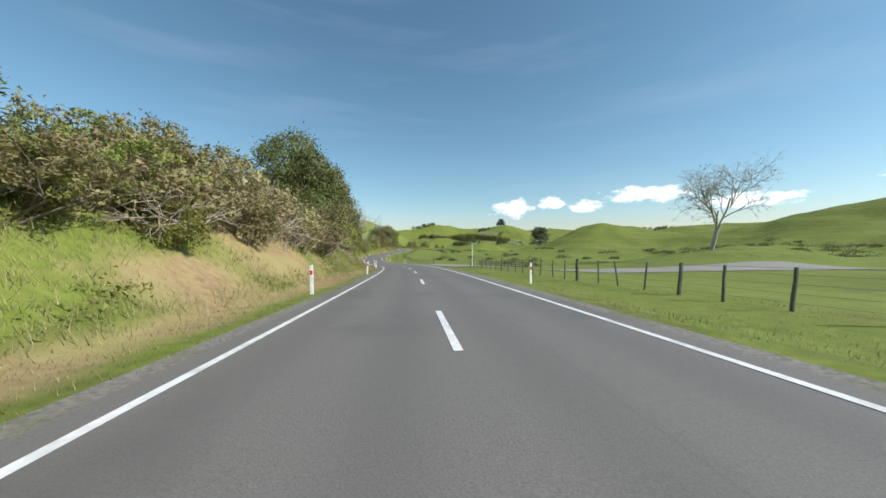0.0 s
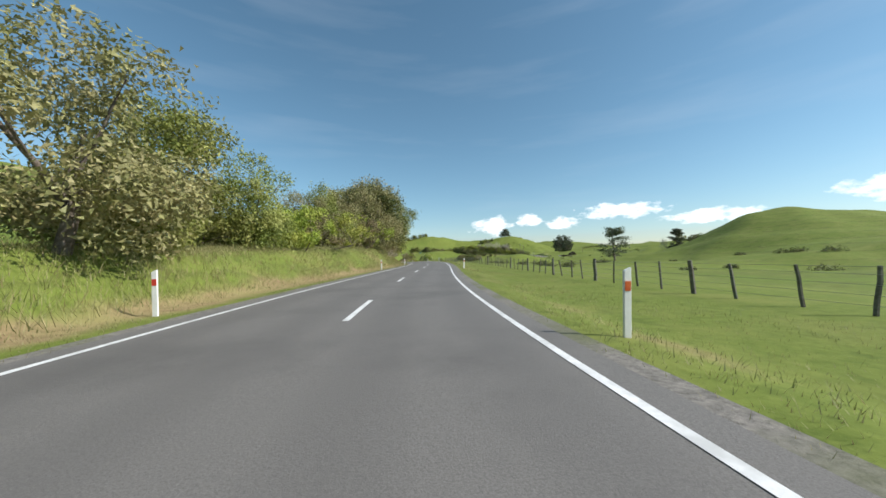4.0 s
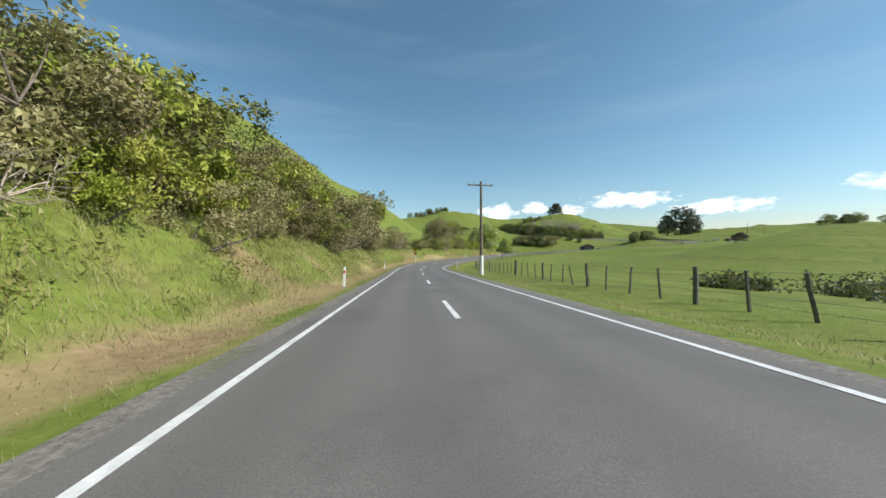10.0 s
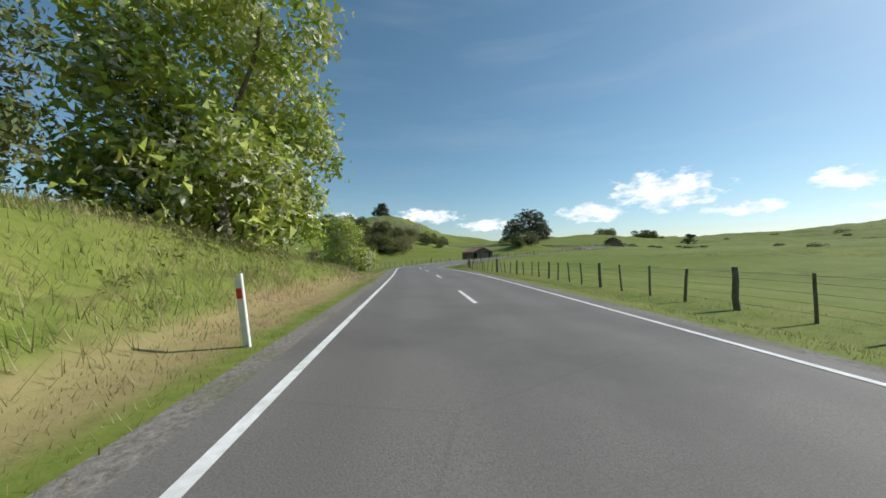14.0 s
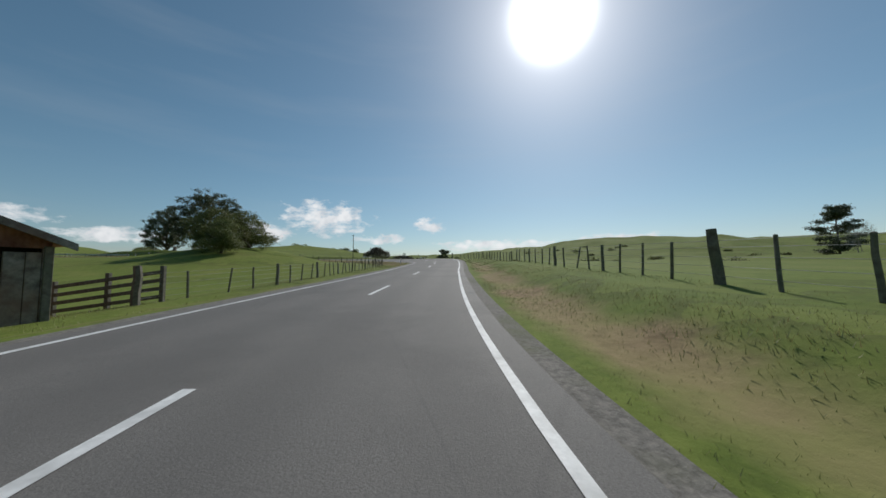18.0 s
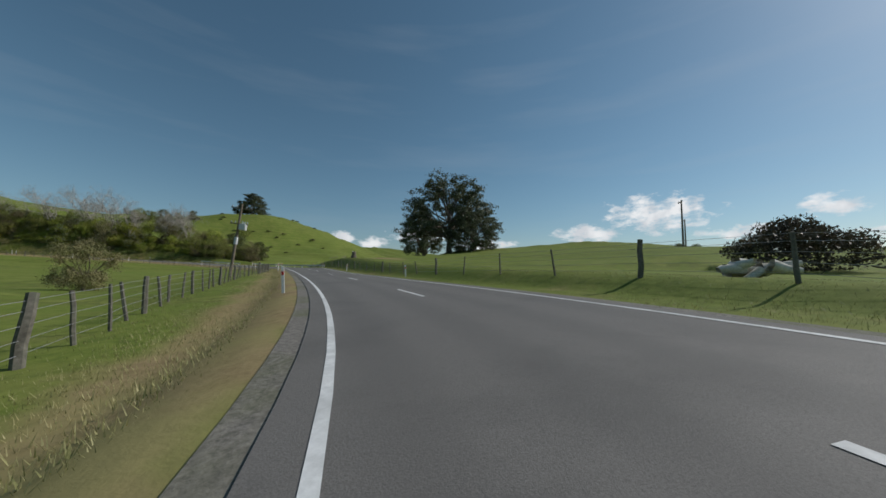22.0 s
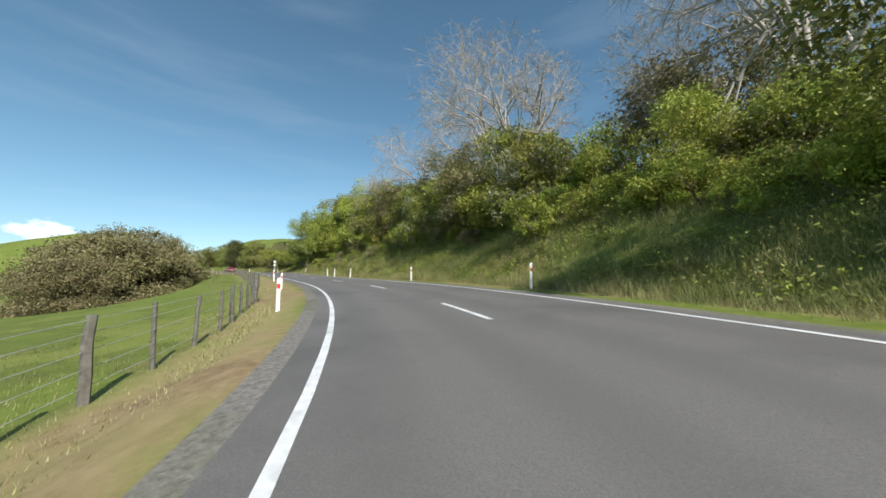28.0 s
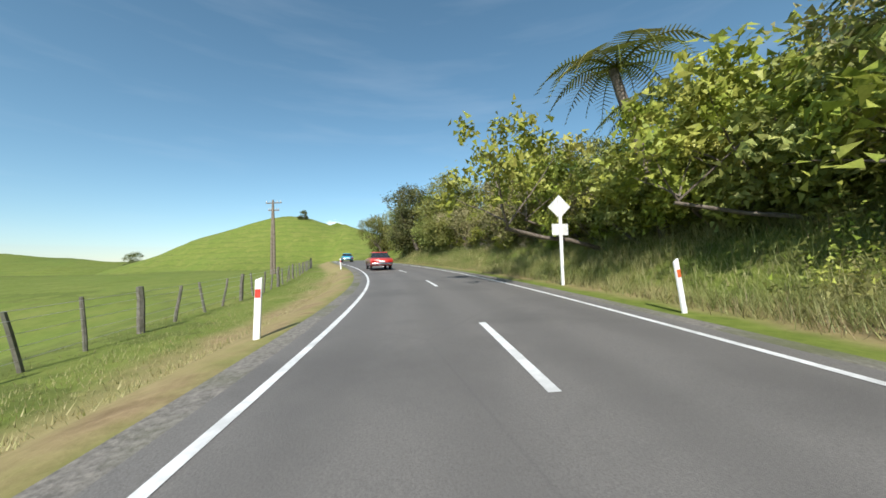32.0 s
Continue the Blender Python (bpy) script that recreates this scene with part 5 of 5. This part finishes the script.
roadside = power_pole(8.0, [(7.7, 1.15)])
part("white_guard", mesh_of("white_guard", *tube([(0, 0, 0.02), (0, 0, 1.7)], (0.19, 0.175), 8), M_WHITE), roadside, "white painted foot of the pole")
x, y = (float(c) for c in beside(356.5, 5.0))
put(roadside, x, y, 5)
x, y = 170.6, 543.3
put(power_pole(7.3, [(6.9, 0.95), (5.3, 0.8)], banded=True, box_at=5.0), x, y, -25, 6)
x, y = 52.0, 638.3
put(power_pole(8.0, [(7.7, 0.9), (6.9, 0.6)], twin=True), x, y, 70)
far_pole = put(power_pole(7.0, [(6.7, 0.9)]), 224, 519, 30)
for px, py, h in ((242, 523, 0), (84, 373, 20), (88, 377, 20), (63, 598, 40), (-18, 655, 0), (-14, 660, 0), (-36, 250, 10)):
    copy_thing(far_pole, pose(px, py, at_ground(px, py), 0, 0, h))


# ---- guard rails ----
def guard_rail(label, s0, s1, u, z0, deep, mat, gap=3.8, post_h=0.75):
    ob = thing("guard_rail", label, "guard rail")
    ss = np.arange(s0, s1 + 0.1, 1.0)
    x, y = beside(ss, u)
    z = road(ss)[2] - u * lean(ss) - 0.08
    hd = road(ss)[3]
    o0 = np.array((float(x[0]), float(y[0]), float(z[0])))
    ob.location = o0
    prof = [(0.0, 0.0), (0.05, 0.2), (0.0, 0.4), (0.0, 0.6), (0.05, 0.8), (0.0, 1.0), (-0.03, 1.0), (-0.03, 0.0)] if deep else [(0.0, 0.0), (0.0, 1.0), (-0.09, 1.0), (-0.09, 0.0)]
    hgt = 0.31 if deep else 0.24
    rows_ = []
    for i in range(len(ss)):
        n = np.array((-math.cos(hd[i]), -math.sin(hd[i]), 0))
        rows_.append([np.array((x[i], y[i], z[i])) - o0 + n * px + np.array((0, 0, z0 + pz * hgt)) for px, pz in prof])
    k = len(prof)
    v = np.array(rows_).reshape(-1, 3)
    f = [(i * k + j, i * k + (j + 1) % k, (i + 1) * k + (j + 1) % k, (i + 1) * k + j) for i in range(len(ss) - 1) for j in range(k)]
    part("beam", mesh_of("beam", v, np.array(f), mat, False), ob)
    for s in np.arange(s0 + 0.6, s1, gap):
        px, py = (float(c) for c in beside(s, u + 0.14))
        bm = bmesh.new()
        box(bm, -0.06, -0.05, -0.9, 0.06, 0.05, post_h, 0.006)
        p = part("post", from_bm("post", bm, M_WHITE, True), ob)
        p.location = np.array((px, py, float(np.interp(s, ss, z)))) - o0
    return ob


guard_rail("grey steel guard rail with white posts beside the bend", 694, 729.5, 5.4, 0.42, True, M_STEEL)
guard_rail("low white timber guard rail on short white posts", 732.5, 744, 4.8, 0.38, False, M_WHITE, 3.0, 0.56)


# ---- barn ----
M_RUST = material("rusty_corrugated_iron", mottled((0.13, 0.05, 0.035), (0.3, 0.16, 0.11), 1.6, 0.75, (0.36, 0.27, 0.22), 0.5), 0.2)
M_ROOF = material("rusted_roof_iron", mottled((0.2, 0.1, 0.07), (0.42, 0.3, 0.22), 1.2, 0.7, (0.5, 0.44, 0.38), 0.4), 0.2)
M_BOARD = material("grey_barn_board", mottled((0.11, 0.1, 0.09), (0.3, 0.28, 0.25), 5.0, 0.9, (0.2, 0.12, 0.09), 0.7), 0.5)
# near-black colour that paints in the shade inside the shed
M_INNER_SHADE = material("inner_shade_black", mottled((0.02, 0.018, 0.016), (0.04, 0.036, 0.03), 3.0, 0.95))


def corrugated(a, b, c, d, mat, parent, name, pitch=0.09, deep=0.018):
    """A corrugated sheet between four corners: the waves run from side a-b to side d-c."""
    a, b, c, d = (np.array(p, float) for p in (a, b, c, d))
    n = max(int(np.linalg.norm(b - a) / pitch * 4), 8)
    t = np.linspace(0, 1, n + 1)[:, None]
    nrm = np.cross(b - a, d - a)
    nrm /= np.linalg.norm(nrm)
    wave = np.sin(np.arange(n + 1) * np.pi / 2)[:, None] * deep * nrm
    v = np.concatenate([a + (b - a) * t + wave, d + (c - d) * t + wave])
    f = np.array([(i, i + 1, n + 2 + i, n + 1 + i) for i in range(n)])
    return part(name, mesh_of(name, v, f, mat, True), parent)


barn = thing("barn", "old farm shed of rusty corrugated iron and grey boards", "barn")
BW, BD, EA, RI = 6.4, 9.9, 2.35, 3.7
corrugated((0, BD, -0.6), (0, 0, -0.6), (0, 0, EA), (0, BD, EA), M_RUST, barn, "side_wall")
corrugated((BW, 0, -0.6), (BW, BD, -0.6), (BW, BD, EA), (BW, 0, EA), M_RUST, barn, "side_wall")
corrugated((BW, BD, -0.6), (0, BD, -0.6), (0, BD, EA), (BW, BD, EA), M_RUST, barn, "back_wall")
for y0 in (0.0, BD):
    n = 184
    xs = np.linspace(0, BW, n + 1)
    wv = np.sin(np.arange(n + 1) * np.pi / 2) * 0.018
    zt = EA + (RI - EA) * (1 - np.abs(xs / BW * 2 - 1))
    v = np.concatenate([np.stack([xs, y0 - wv - 0.03, np.full(n + 1, EA - 0.15)], 1), np.stack([xs, y0 - wv - 0.03, zt], 1)])
    part("gable", mesh_of("gable", v, np.array([(i, i + 1, n + 2 + i, n + 1 + i) for i in range(n)]), M_RUST), barn)
corrugated((-0.3, -0.35, EA - 0.06), (-0.3, BD + 0.3, EA - 0.06), (BW / 2, BD + 0.3, RI + 0.05), (BW / 2, -0.35, RI + 0.05), M_ROOF, barn, "roof_slope")
corrugated((BW + 0.3, BD + 0.3, EA - 0.06), (BW + 0.3, -0.35, EA - 0.06), (BW / 2, -0.35, RI + 0.05), (BW / 2, BD + 0.3, RI + 0.05), M_ROOF, barn, "roof_slope")
bm = bmesh.new()
box(bm, BW / 2 - 0.18, -0.38, RI + 0.03, BW / 2 + 0.18, BD + 0.32, RI + 0.09, 0.02)
part("ridge_cap", from_bm("ridge_cap", bm, M_ROOF, True), barn)
for xa, xb in ((-0.32, BW / 2), (BW + 0.32, BW / 2)):
    bm = bmesh.new()
    v = [bm.verts.new(p) for p in ((xa, -0.4, EA - 0.2), (xb, -0.4, RI - 0.07), (xb, -0.4, RI + 0.1), (xa, -0.4, EA - 0.02), (xa, -0.36, EA - 0.2), (xb, -0.36, RI - 0.07), (xb, -0.36, RI + 0.1), (xa, -0.36, EA - 0.02))]
    for q in ((0, 1, 2, 3), (7, 6, 5, 4), (0, 4, 5, 1), (1, 5, 6, 2), (2, 6, 7, 3), (3, 7, 4, 0)):
        bm.faces.new([v[i] for i in q])
    part("barge_board", from_bm("barge_board", bm, M_BOARD, True), barn)
xb = 1.3
while xb < BW - 0.1:
    wdt = fr.uniform(0.2, 0.34)
    if not (4.9 < xb < 5.5):
        bm = bmesh.new()
        box(bm, xb, -0.05 - fr.uniform(0, 0.02), -0.6 + fr.uniform(0, 0.06), min(xb + wdt - 0.015, BW), 0.0, EA - 0.16 - fr.uniform(0, 0.1), 0.006)
        part("board", from_bm("board", bm, M_BOARD, True), barn)
    xb += wdt
# added dark sheet behind the front openings, standing in for the shade within
bm = bmesh.new()
box(bm, 0.05, 0.4, -0.55, BW - 0.05, 0.46, EA - 0.05)
part("inner_partition", from_bm("inner_partition", bm, M_INNER_SHADE, True), barn)
for xp in (0.06, 1.25, BW - 0.06):
    bm = bmesh.new()
    box(bm, xp - 0.08, -0.1, -0.6, xp + 0.08, 0.06, EA - 0.1, 0.01)
    part("corner_post", from_bm("corner_post", bm, M_POST, True), barn)
barn.matrix_basis = pose(94.2, 501.3, -9.6, 0, 0, -23.4)


# ---- timber rails and gates ----
def rails(name, label, category, p0, p1, n_rails, top, panels, mat, thick=0.035):
    ob = thing(name, label, category)
    a, b = np.array(p0, float), np.array(p1, float)
    za = at_ground(*p0)
    ob.location = (*p0, za)
    for k in range(panels + 1):
        q = a + (b - a) * k / panels
        bm = bmesh.new()
        box(bm, -0.07, -0.07, -0.35, 0.07, 0.07, top + 0.12, 0.012)
        o = part("post", from_bm("post", bm, M_POST, True), ob)
        o.location = (*(q - a), at_ground(*q) - za)
    L, an = np.linalg.norm(b - a), math.atan2(b[1] - a[1], b[0] - a[0])
    zb = at_ground(*p1)
    for k in range(n_rails):
        z = top * (k + 1) / n_rails - 0.1
        bm = bmesh.new()
        box(bm, 0, -0.07 - thick, z - 0.065, L, -0.072, z + 0.065, 0.006)
        for v in bm.verts:
            v.co.z += (zb - za) * v.co.x / L
        o = part("rail", from_bm("rail", bm, mat, True), ob)
        o.rotation_euler = (0, 0, an)
    return ob


def bx2(s, u):
    return tuple(float(c) for c in beside(s, u))


rails("yard_rails", "weathered timber stockyard rails beside an old shed", "fence", (104.2, 503.0), (103.9, 499.0), 4, 1.15, 2, M_POST)
rails("yard_rails", "dark timber stockyard rails along a gravel side road", "fence", bx2(58, 25), bx2(72, 21.5), 3, 1.15, 7, M_POST)
rails("field_gate", "old timber rail gate in a paddock fence", "gate", bx2(122.5, 8.5), bx2(127, 8.7), 4, 1.2, 1, M_POST)
for pa, pb in ((bx2(489, -13.5), bx2(494, -12.6)), (bx2(494.4, -12.5), bx2(500, -11.5))):
    gate = thing("metal_gate", "galvanised pipe farm gate with wire mesh", "gate", "metal gates")
    za = at_ground(*pa)
    gate.location = (*pa, za)
    d = np.array((pb[0] - pa[0], pb[1] - pa[1], at_ground(*pb) - za))
    up = np.array((0, 0, 1.0))
    for zz in (0.18, 1.12):
        part("pipe", mesh_of("pipe", *tube([up * zz, d * 0.5 + up * zz, d + up * zz], (0.022,) * 3, 6), M_STEEL), gate)
    for f in (0.0, 0.5, 1.0):
        part("upright", mesh_of("upright", *tube([d * f + up * 0.18, d * f + up * 1.12], (0.02, 0.02), 6), M_STEEL), gate)
    for k in range(4):
        zz = 0.34 + k * 0.19
        part("wire", mesh_of("wire", *tube([up * zz, d + up * zz], (0.006, 0.006), 4), M_WIRE), gate)
    for f in (-0.03, 1.03):
        o = part("gate_post", POSTS[0], gate)
        o.location = d * f

# ---- gravel side road ----
SX, SY = np.meshgrid(np.linspace(-13, 12, 26), np.linspace(3.1, 60, 40))
wid = 0.45 + 0.6 * np.exp(-(SY - 3) / 12.0)
sx = 54 + SX * wid - 0.3 * (SY - 3)
PX, PY = beside(sx, SY)
PZ = np.where(SY < 4.5, np.interp(sx, ST, _z) + 0.02, ground(PX, PY) + 0.07)
ii = np.arange(39)[:, None] * 26
jj = np.arange(25)[None]
side_faces = np.stack([ii + jj, ii + jj + 1, ii + 27 + jj, ii + 26 + jj], -1).reshape(-1, 4)
M_SIDE = material("pale_gravel", mottled((0.2, 0.19, 0.17), (0.31, 0.295, 0.265), 7.0, 0.95, (0.26, 0.24, 0.205), 0.4), 0.4)
tagged(new("side_road", mesh_of("side_road", np.stack([PX, PY, PZ], -1).reshape(-1, 3), side_faces, M_SIDE)), "pale gravel side road joining the main road", "road", "", "structure")


# ---- dead timber on the hilltop ----
M_BLEACH = material("bleached_wood", mottled((0.5, 0.46, 0.39), (0.72, 0.68, 0.6), 5.0, 0.85), 0.4)
M_BROWN = leaf_material("dead_leaf", (0.03, 0.026, 0.018), (0.075, 0.062, 0.042), (0.11, 0.09, 0.06))


def brush(label, x, y, n, wide, high, seed, leafy, lobes):
    """A heap of cut branches with dead foliage; lobes are ellipsoids of foliage."""
    heap = thing("brush_heap", label, "brush heap")
    heap.location = (x, y, at_ground(x, y))
    rng = np.random.default_rng(seed)
    for k in range(n):
        r = rng.uniform(0, wide)
        an = rng.uniform(0, 6.283)
        z = max(0.1, (wide - r) * high / wide * rng.uniform(0.3, 0.95))
        c = np.array((math.cos(an) * r * 1.3, math.sin(an) * r, z))
        d = rng.normal(size=3) * np.array((1, 1, 0.5))
        d /= np.linalg.norm(d)
        L = rng.uniform(0.8, 2.2)
        rr = rng.uniform(0.03, 0.13)
        part("branch", mesh_of("branch", *limb(c - d * L / 2, c + d * L / 2, rr, rr * 0.6, rng, 0.2, 4), M_BARK), heap)
    pts = clumped(lobes, leafy, 8, 0.2, rng)[0]
    pts[:, 2] = np.maximum(pts[:, 2], 0.05)
    part("dead_foliage", mesh_of("dead_foliage", *leaves(pts, 0.15, rng), M_BROWN, False), heap)


brush("dark heap of uprooted stumps and cut branches", 203, 506.5, 80, 4.4, 3.5, 77, 9000, [(0, 0, 1.4, 4.4, 1.8), (0.9, 0.3, 2.8, 2.3, 1.4)])
brush("low dark mound of fallen branches and logs", 186, 497, 55, 3.2, 1.5, 78, 5000, [(0, 0, 0.4, 3.0, 0.7), (2.2, -0.6, 0.5, 2.2, 0.8)])


def timber(name, label, x, y, n, spread, length, thick, up, mat, seed):
    rng = np.random.default_rng(seed)
    ob = thing(name, label, "dead wood")
    ob.location = (x, y, at_ground(x, y))
    for k in range(n):
        d = rng.normal(size=3) * np.array((1, 1, 0.2)) + np.array((0, 0, up))
        d /= np.linalg.norm(d)
        c = np.array((rng.normal() * spread, rng.normal() * spread, thick * rng.uniform(0.6, 1.6)))
        part("branch" if up else "log", mesh_of("branch", *limb(c, c + d * length * rng.uniform(0.5, 1.0), thick * rng.uniform(0.5, 1), thick * 0.35, rng, 0.18, 6), mat), ob)
    return ob


timber("dead_limb", "bleached dead limbs sticking up from a fallen tree", 178.5, 490.2, 7, 0.3, 2.6, 0.14, 0.9, M_BLEACH, 81)
timber("log_pile", "dark fallen logs lying in the grass", 190, 495, 14, 2.2, 4.2, 0.3, 0.0, M_BARK, 82)
timber("log_pile", "pale weathered log pile beside the road", 187.5, 507.5, 20, 0.6, 1.3, 0.42, 0.0, M_BLEACH, 83)
timber("log_pile", "split posts lying on a grass bank", *bx2(690, 9.0), 7, 1.2, 2.2, 0.06, 0.0, M_TWIG, 84)

stump = thing("tree_stump", "cut grey tree stump on a grassy mound", "tree stump")
rng = np.random.default_rng(90)
an = np.linspace(0, 6.283, 15)[:-1]
ring = []
for z, r in ((-0.3, 1.1), (0.15, 0.75), (0.6, 0.58), (1.15, 0.54)):
    k = r * (1 + 0.12 * np.sin(an * 5) + 0.05 * rng.normal(size=14))
    ring.append(np.stack([np.cos(an) * k, np.sin(an) * k, np.full(14, z) + (0.08 * rng.normal(size=14) if z > 1 else 0)], 1))
v = np.concatenate(ring + [np.array([[0, 0, 1.12]])])
f = [(i * 14 + j, i * 14 + (j + 1) % 14, (i + 1) * 14 + (j + 1) % 14, (i + 1) * 14 + j) for i in range(3) for j in range(14)]
part("bole", mesh_of("bole", v[:-1], np.array(f), M_BARK), stump)
part("cut_face", mesh_of("cut_face", np.concatenate([ring[3], v[-1:]]), np.array([(j, (j + 1) % 14, 14) for j in range(14)]), M_BLEACH), stump, "pale sawn top")
put(stump, 193.9, 564.7)
stump.scale = (0.65, 0.65, 1.0)


# ---- cars ahead ----
M_TYRE = material("tyre", mottled((0.015, 0.015, 0.015), (0.03, 0.03, 0.03), 20.0, 0.85))
def chrome_coat(n, b, p):
    base(n, b, (0.6, 0.6, 0.62), 0.2, 0.5)
    b.inputs["Metallic"].default_value = 1.0


M_CHROME = material("chrome", chrome_coat)
M_GLASS = material("car_glass", mottled((0.02, 0.025, 0.03), (0.03, 0.035, 0.04), 3.0, 0.06, spec=0.6))
M_LAMP = material("tail_lamp", mottled((0.35, 0.01, 0.01), (0.42, 0.02, 0.015), 9.0, 0.25))


def car(label, paint, s, u):
    ob = thing("car", label, "car")
    bm = bmesh.new()
    prof = [(-2.2, 0.42), (-2.25, 0.75), (-2.1, 0.88), (-1.3, 0.93), (0.6, 0.95), (2.0, 0.84), (2.2, 0.7), (2.2, 0.42), (1.75, 0.3), (-1.75, 0.3)]
    for x in (-0.82, 0.82):
        bm.faces.new([bm.verts.new((x * (0.97 if z > 0.85 else 1.0), yy, z)) for yy, z in (prof if x < 0 else prof[::-1])])
    bm.verts.ensure_lookup_table()
    n = len(prof)
    for i in range(n):
        j = (i + 1) % n
        bm.faces.new((bm.verts[i], bm.verts[n + (n - 1 - i)], bm.verts[n + (n - 1 - j)], bm.verts[j]))
    bmesh.ops.recalc_face_normals(bm, faces=bm.faces)
    bmesh.ops.bevel(bm, geom=list(bm.edges), offset=0.04, segments=2, affect="EDGES")
    part("body", from_bm("body", bm, paint), ob)
    bm = bmesh.new()
    lo = [(-1.45, 0.9), (0.75, 0.93)]
    hi = [(-0.85, 1.32), (0.1, 1.34)]
    vs = [bm.verts.new((x * 0.76, yy, z)) for x in (-1, 1) for yy, z in lo] + [bm.verts.new((x * 0.6, yy, z)) for x in (-1, 1) for yy, z in hi]
    for q in ((0, 1, 5, 4), (2, 6, 7, 3), (0, 4, 6, 2), (1, 3, 7, 5), (4, 5, 7, 6), (0, 2, 3, 1)):
        bm.faces.new([vs[i] for i in q])
    bmesh.ops.recalc_face_normals(bm, faces=bm.faces)
    part("glasshouse", from_bm("glasshouse", bm, M_GLASS, True), ob)
    bm = bmesh.new()
    box(bm, -0.62, -0.86, 1.3, 0.62, 0.12, 1.38, 0.03)
    part("roof", from_bm("roof", bm, paint), ob)
    for x in (-0.62, 0.62):
        bm = bmesh.new()
        box(bm, x - 0.16, -2.27, 0.6, x + 0.16, -2.22, 0.72, 0.01)
        part("tail_lamp", from_bm("tail_lamp", bm, M_LAMP, True), ob)
    bm = bmesh.new()
    box(bm, -0.8, -2.33, 0.42, 0.8, -2.24, 0.54, 0.02)
    part("bumper", from_bm("bumper", bm, M_CHROME), ob, "chrome rear bumper")
    bm = bmesh.new()
    box(bm, -0.2, -2.275, 0.6, 0.2, -2.245, 0.7, 0.004)
    part("number_plate", from_bm("number_plate", bm, M_WHITE, True), ob)
    for x in (-0.74, 0.74):
        for yy in (-1.35, 1.3):
            tyre = part("wheel", mesh_of("wheel", *tube([(x - 0.09, yy, 0.31), (x - 0.08, yy, 0.31), (x + 0.08, yy, 0.31), (x + 0.09, yy, 0.31)], (0.22, 0.31, 0.31, 0.22), 18), M_TYRE), ob)
            part("rim", mesh_of("rim", *tube([(x - 0.1, yy, 0.31), (x + 0.1, yy, 0.31)], (0.19, 0.19), 12), M_CHROME), tyre)
    x, y, z, h = (float(c) for c in road(s))
    x, y = (float(c) for c in beside(s, u))
    ob.matrix_basis = pose(x, y, z + 0.03, 1.5, 0, math.degrees(h))
    return ob


def paint(name, c):
    def coat(n, b, p):
        base(n, b, c, 0.3, 0.5)
        b.inputs["Coat Weight"].default_value = 0.6
    return material(name, coat)


car("old red two-door coupe seen from behind on the road", paint("red_paint", (0.5, 0.05, 0.04)), 857, -1.2)
car("bright blue old coupe seen from behind on the road", paint("blue_paint", (0.01, 0.3, 0.5)), 886, -1.2)
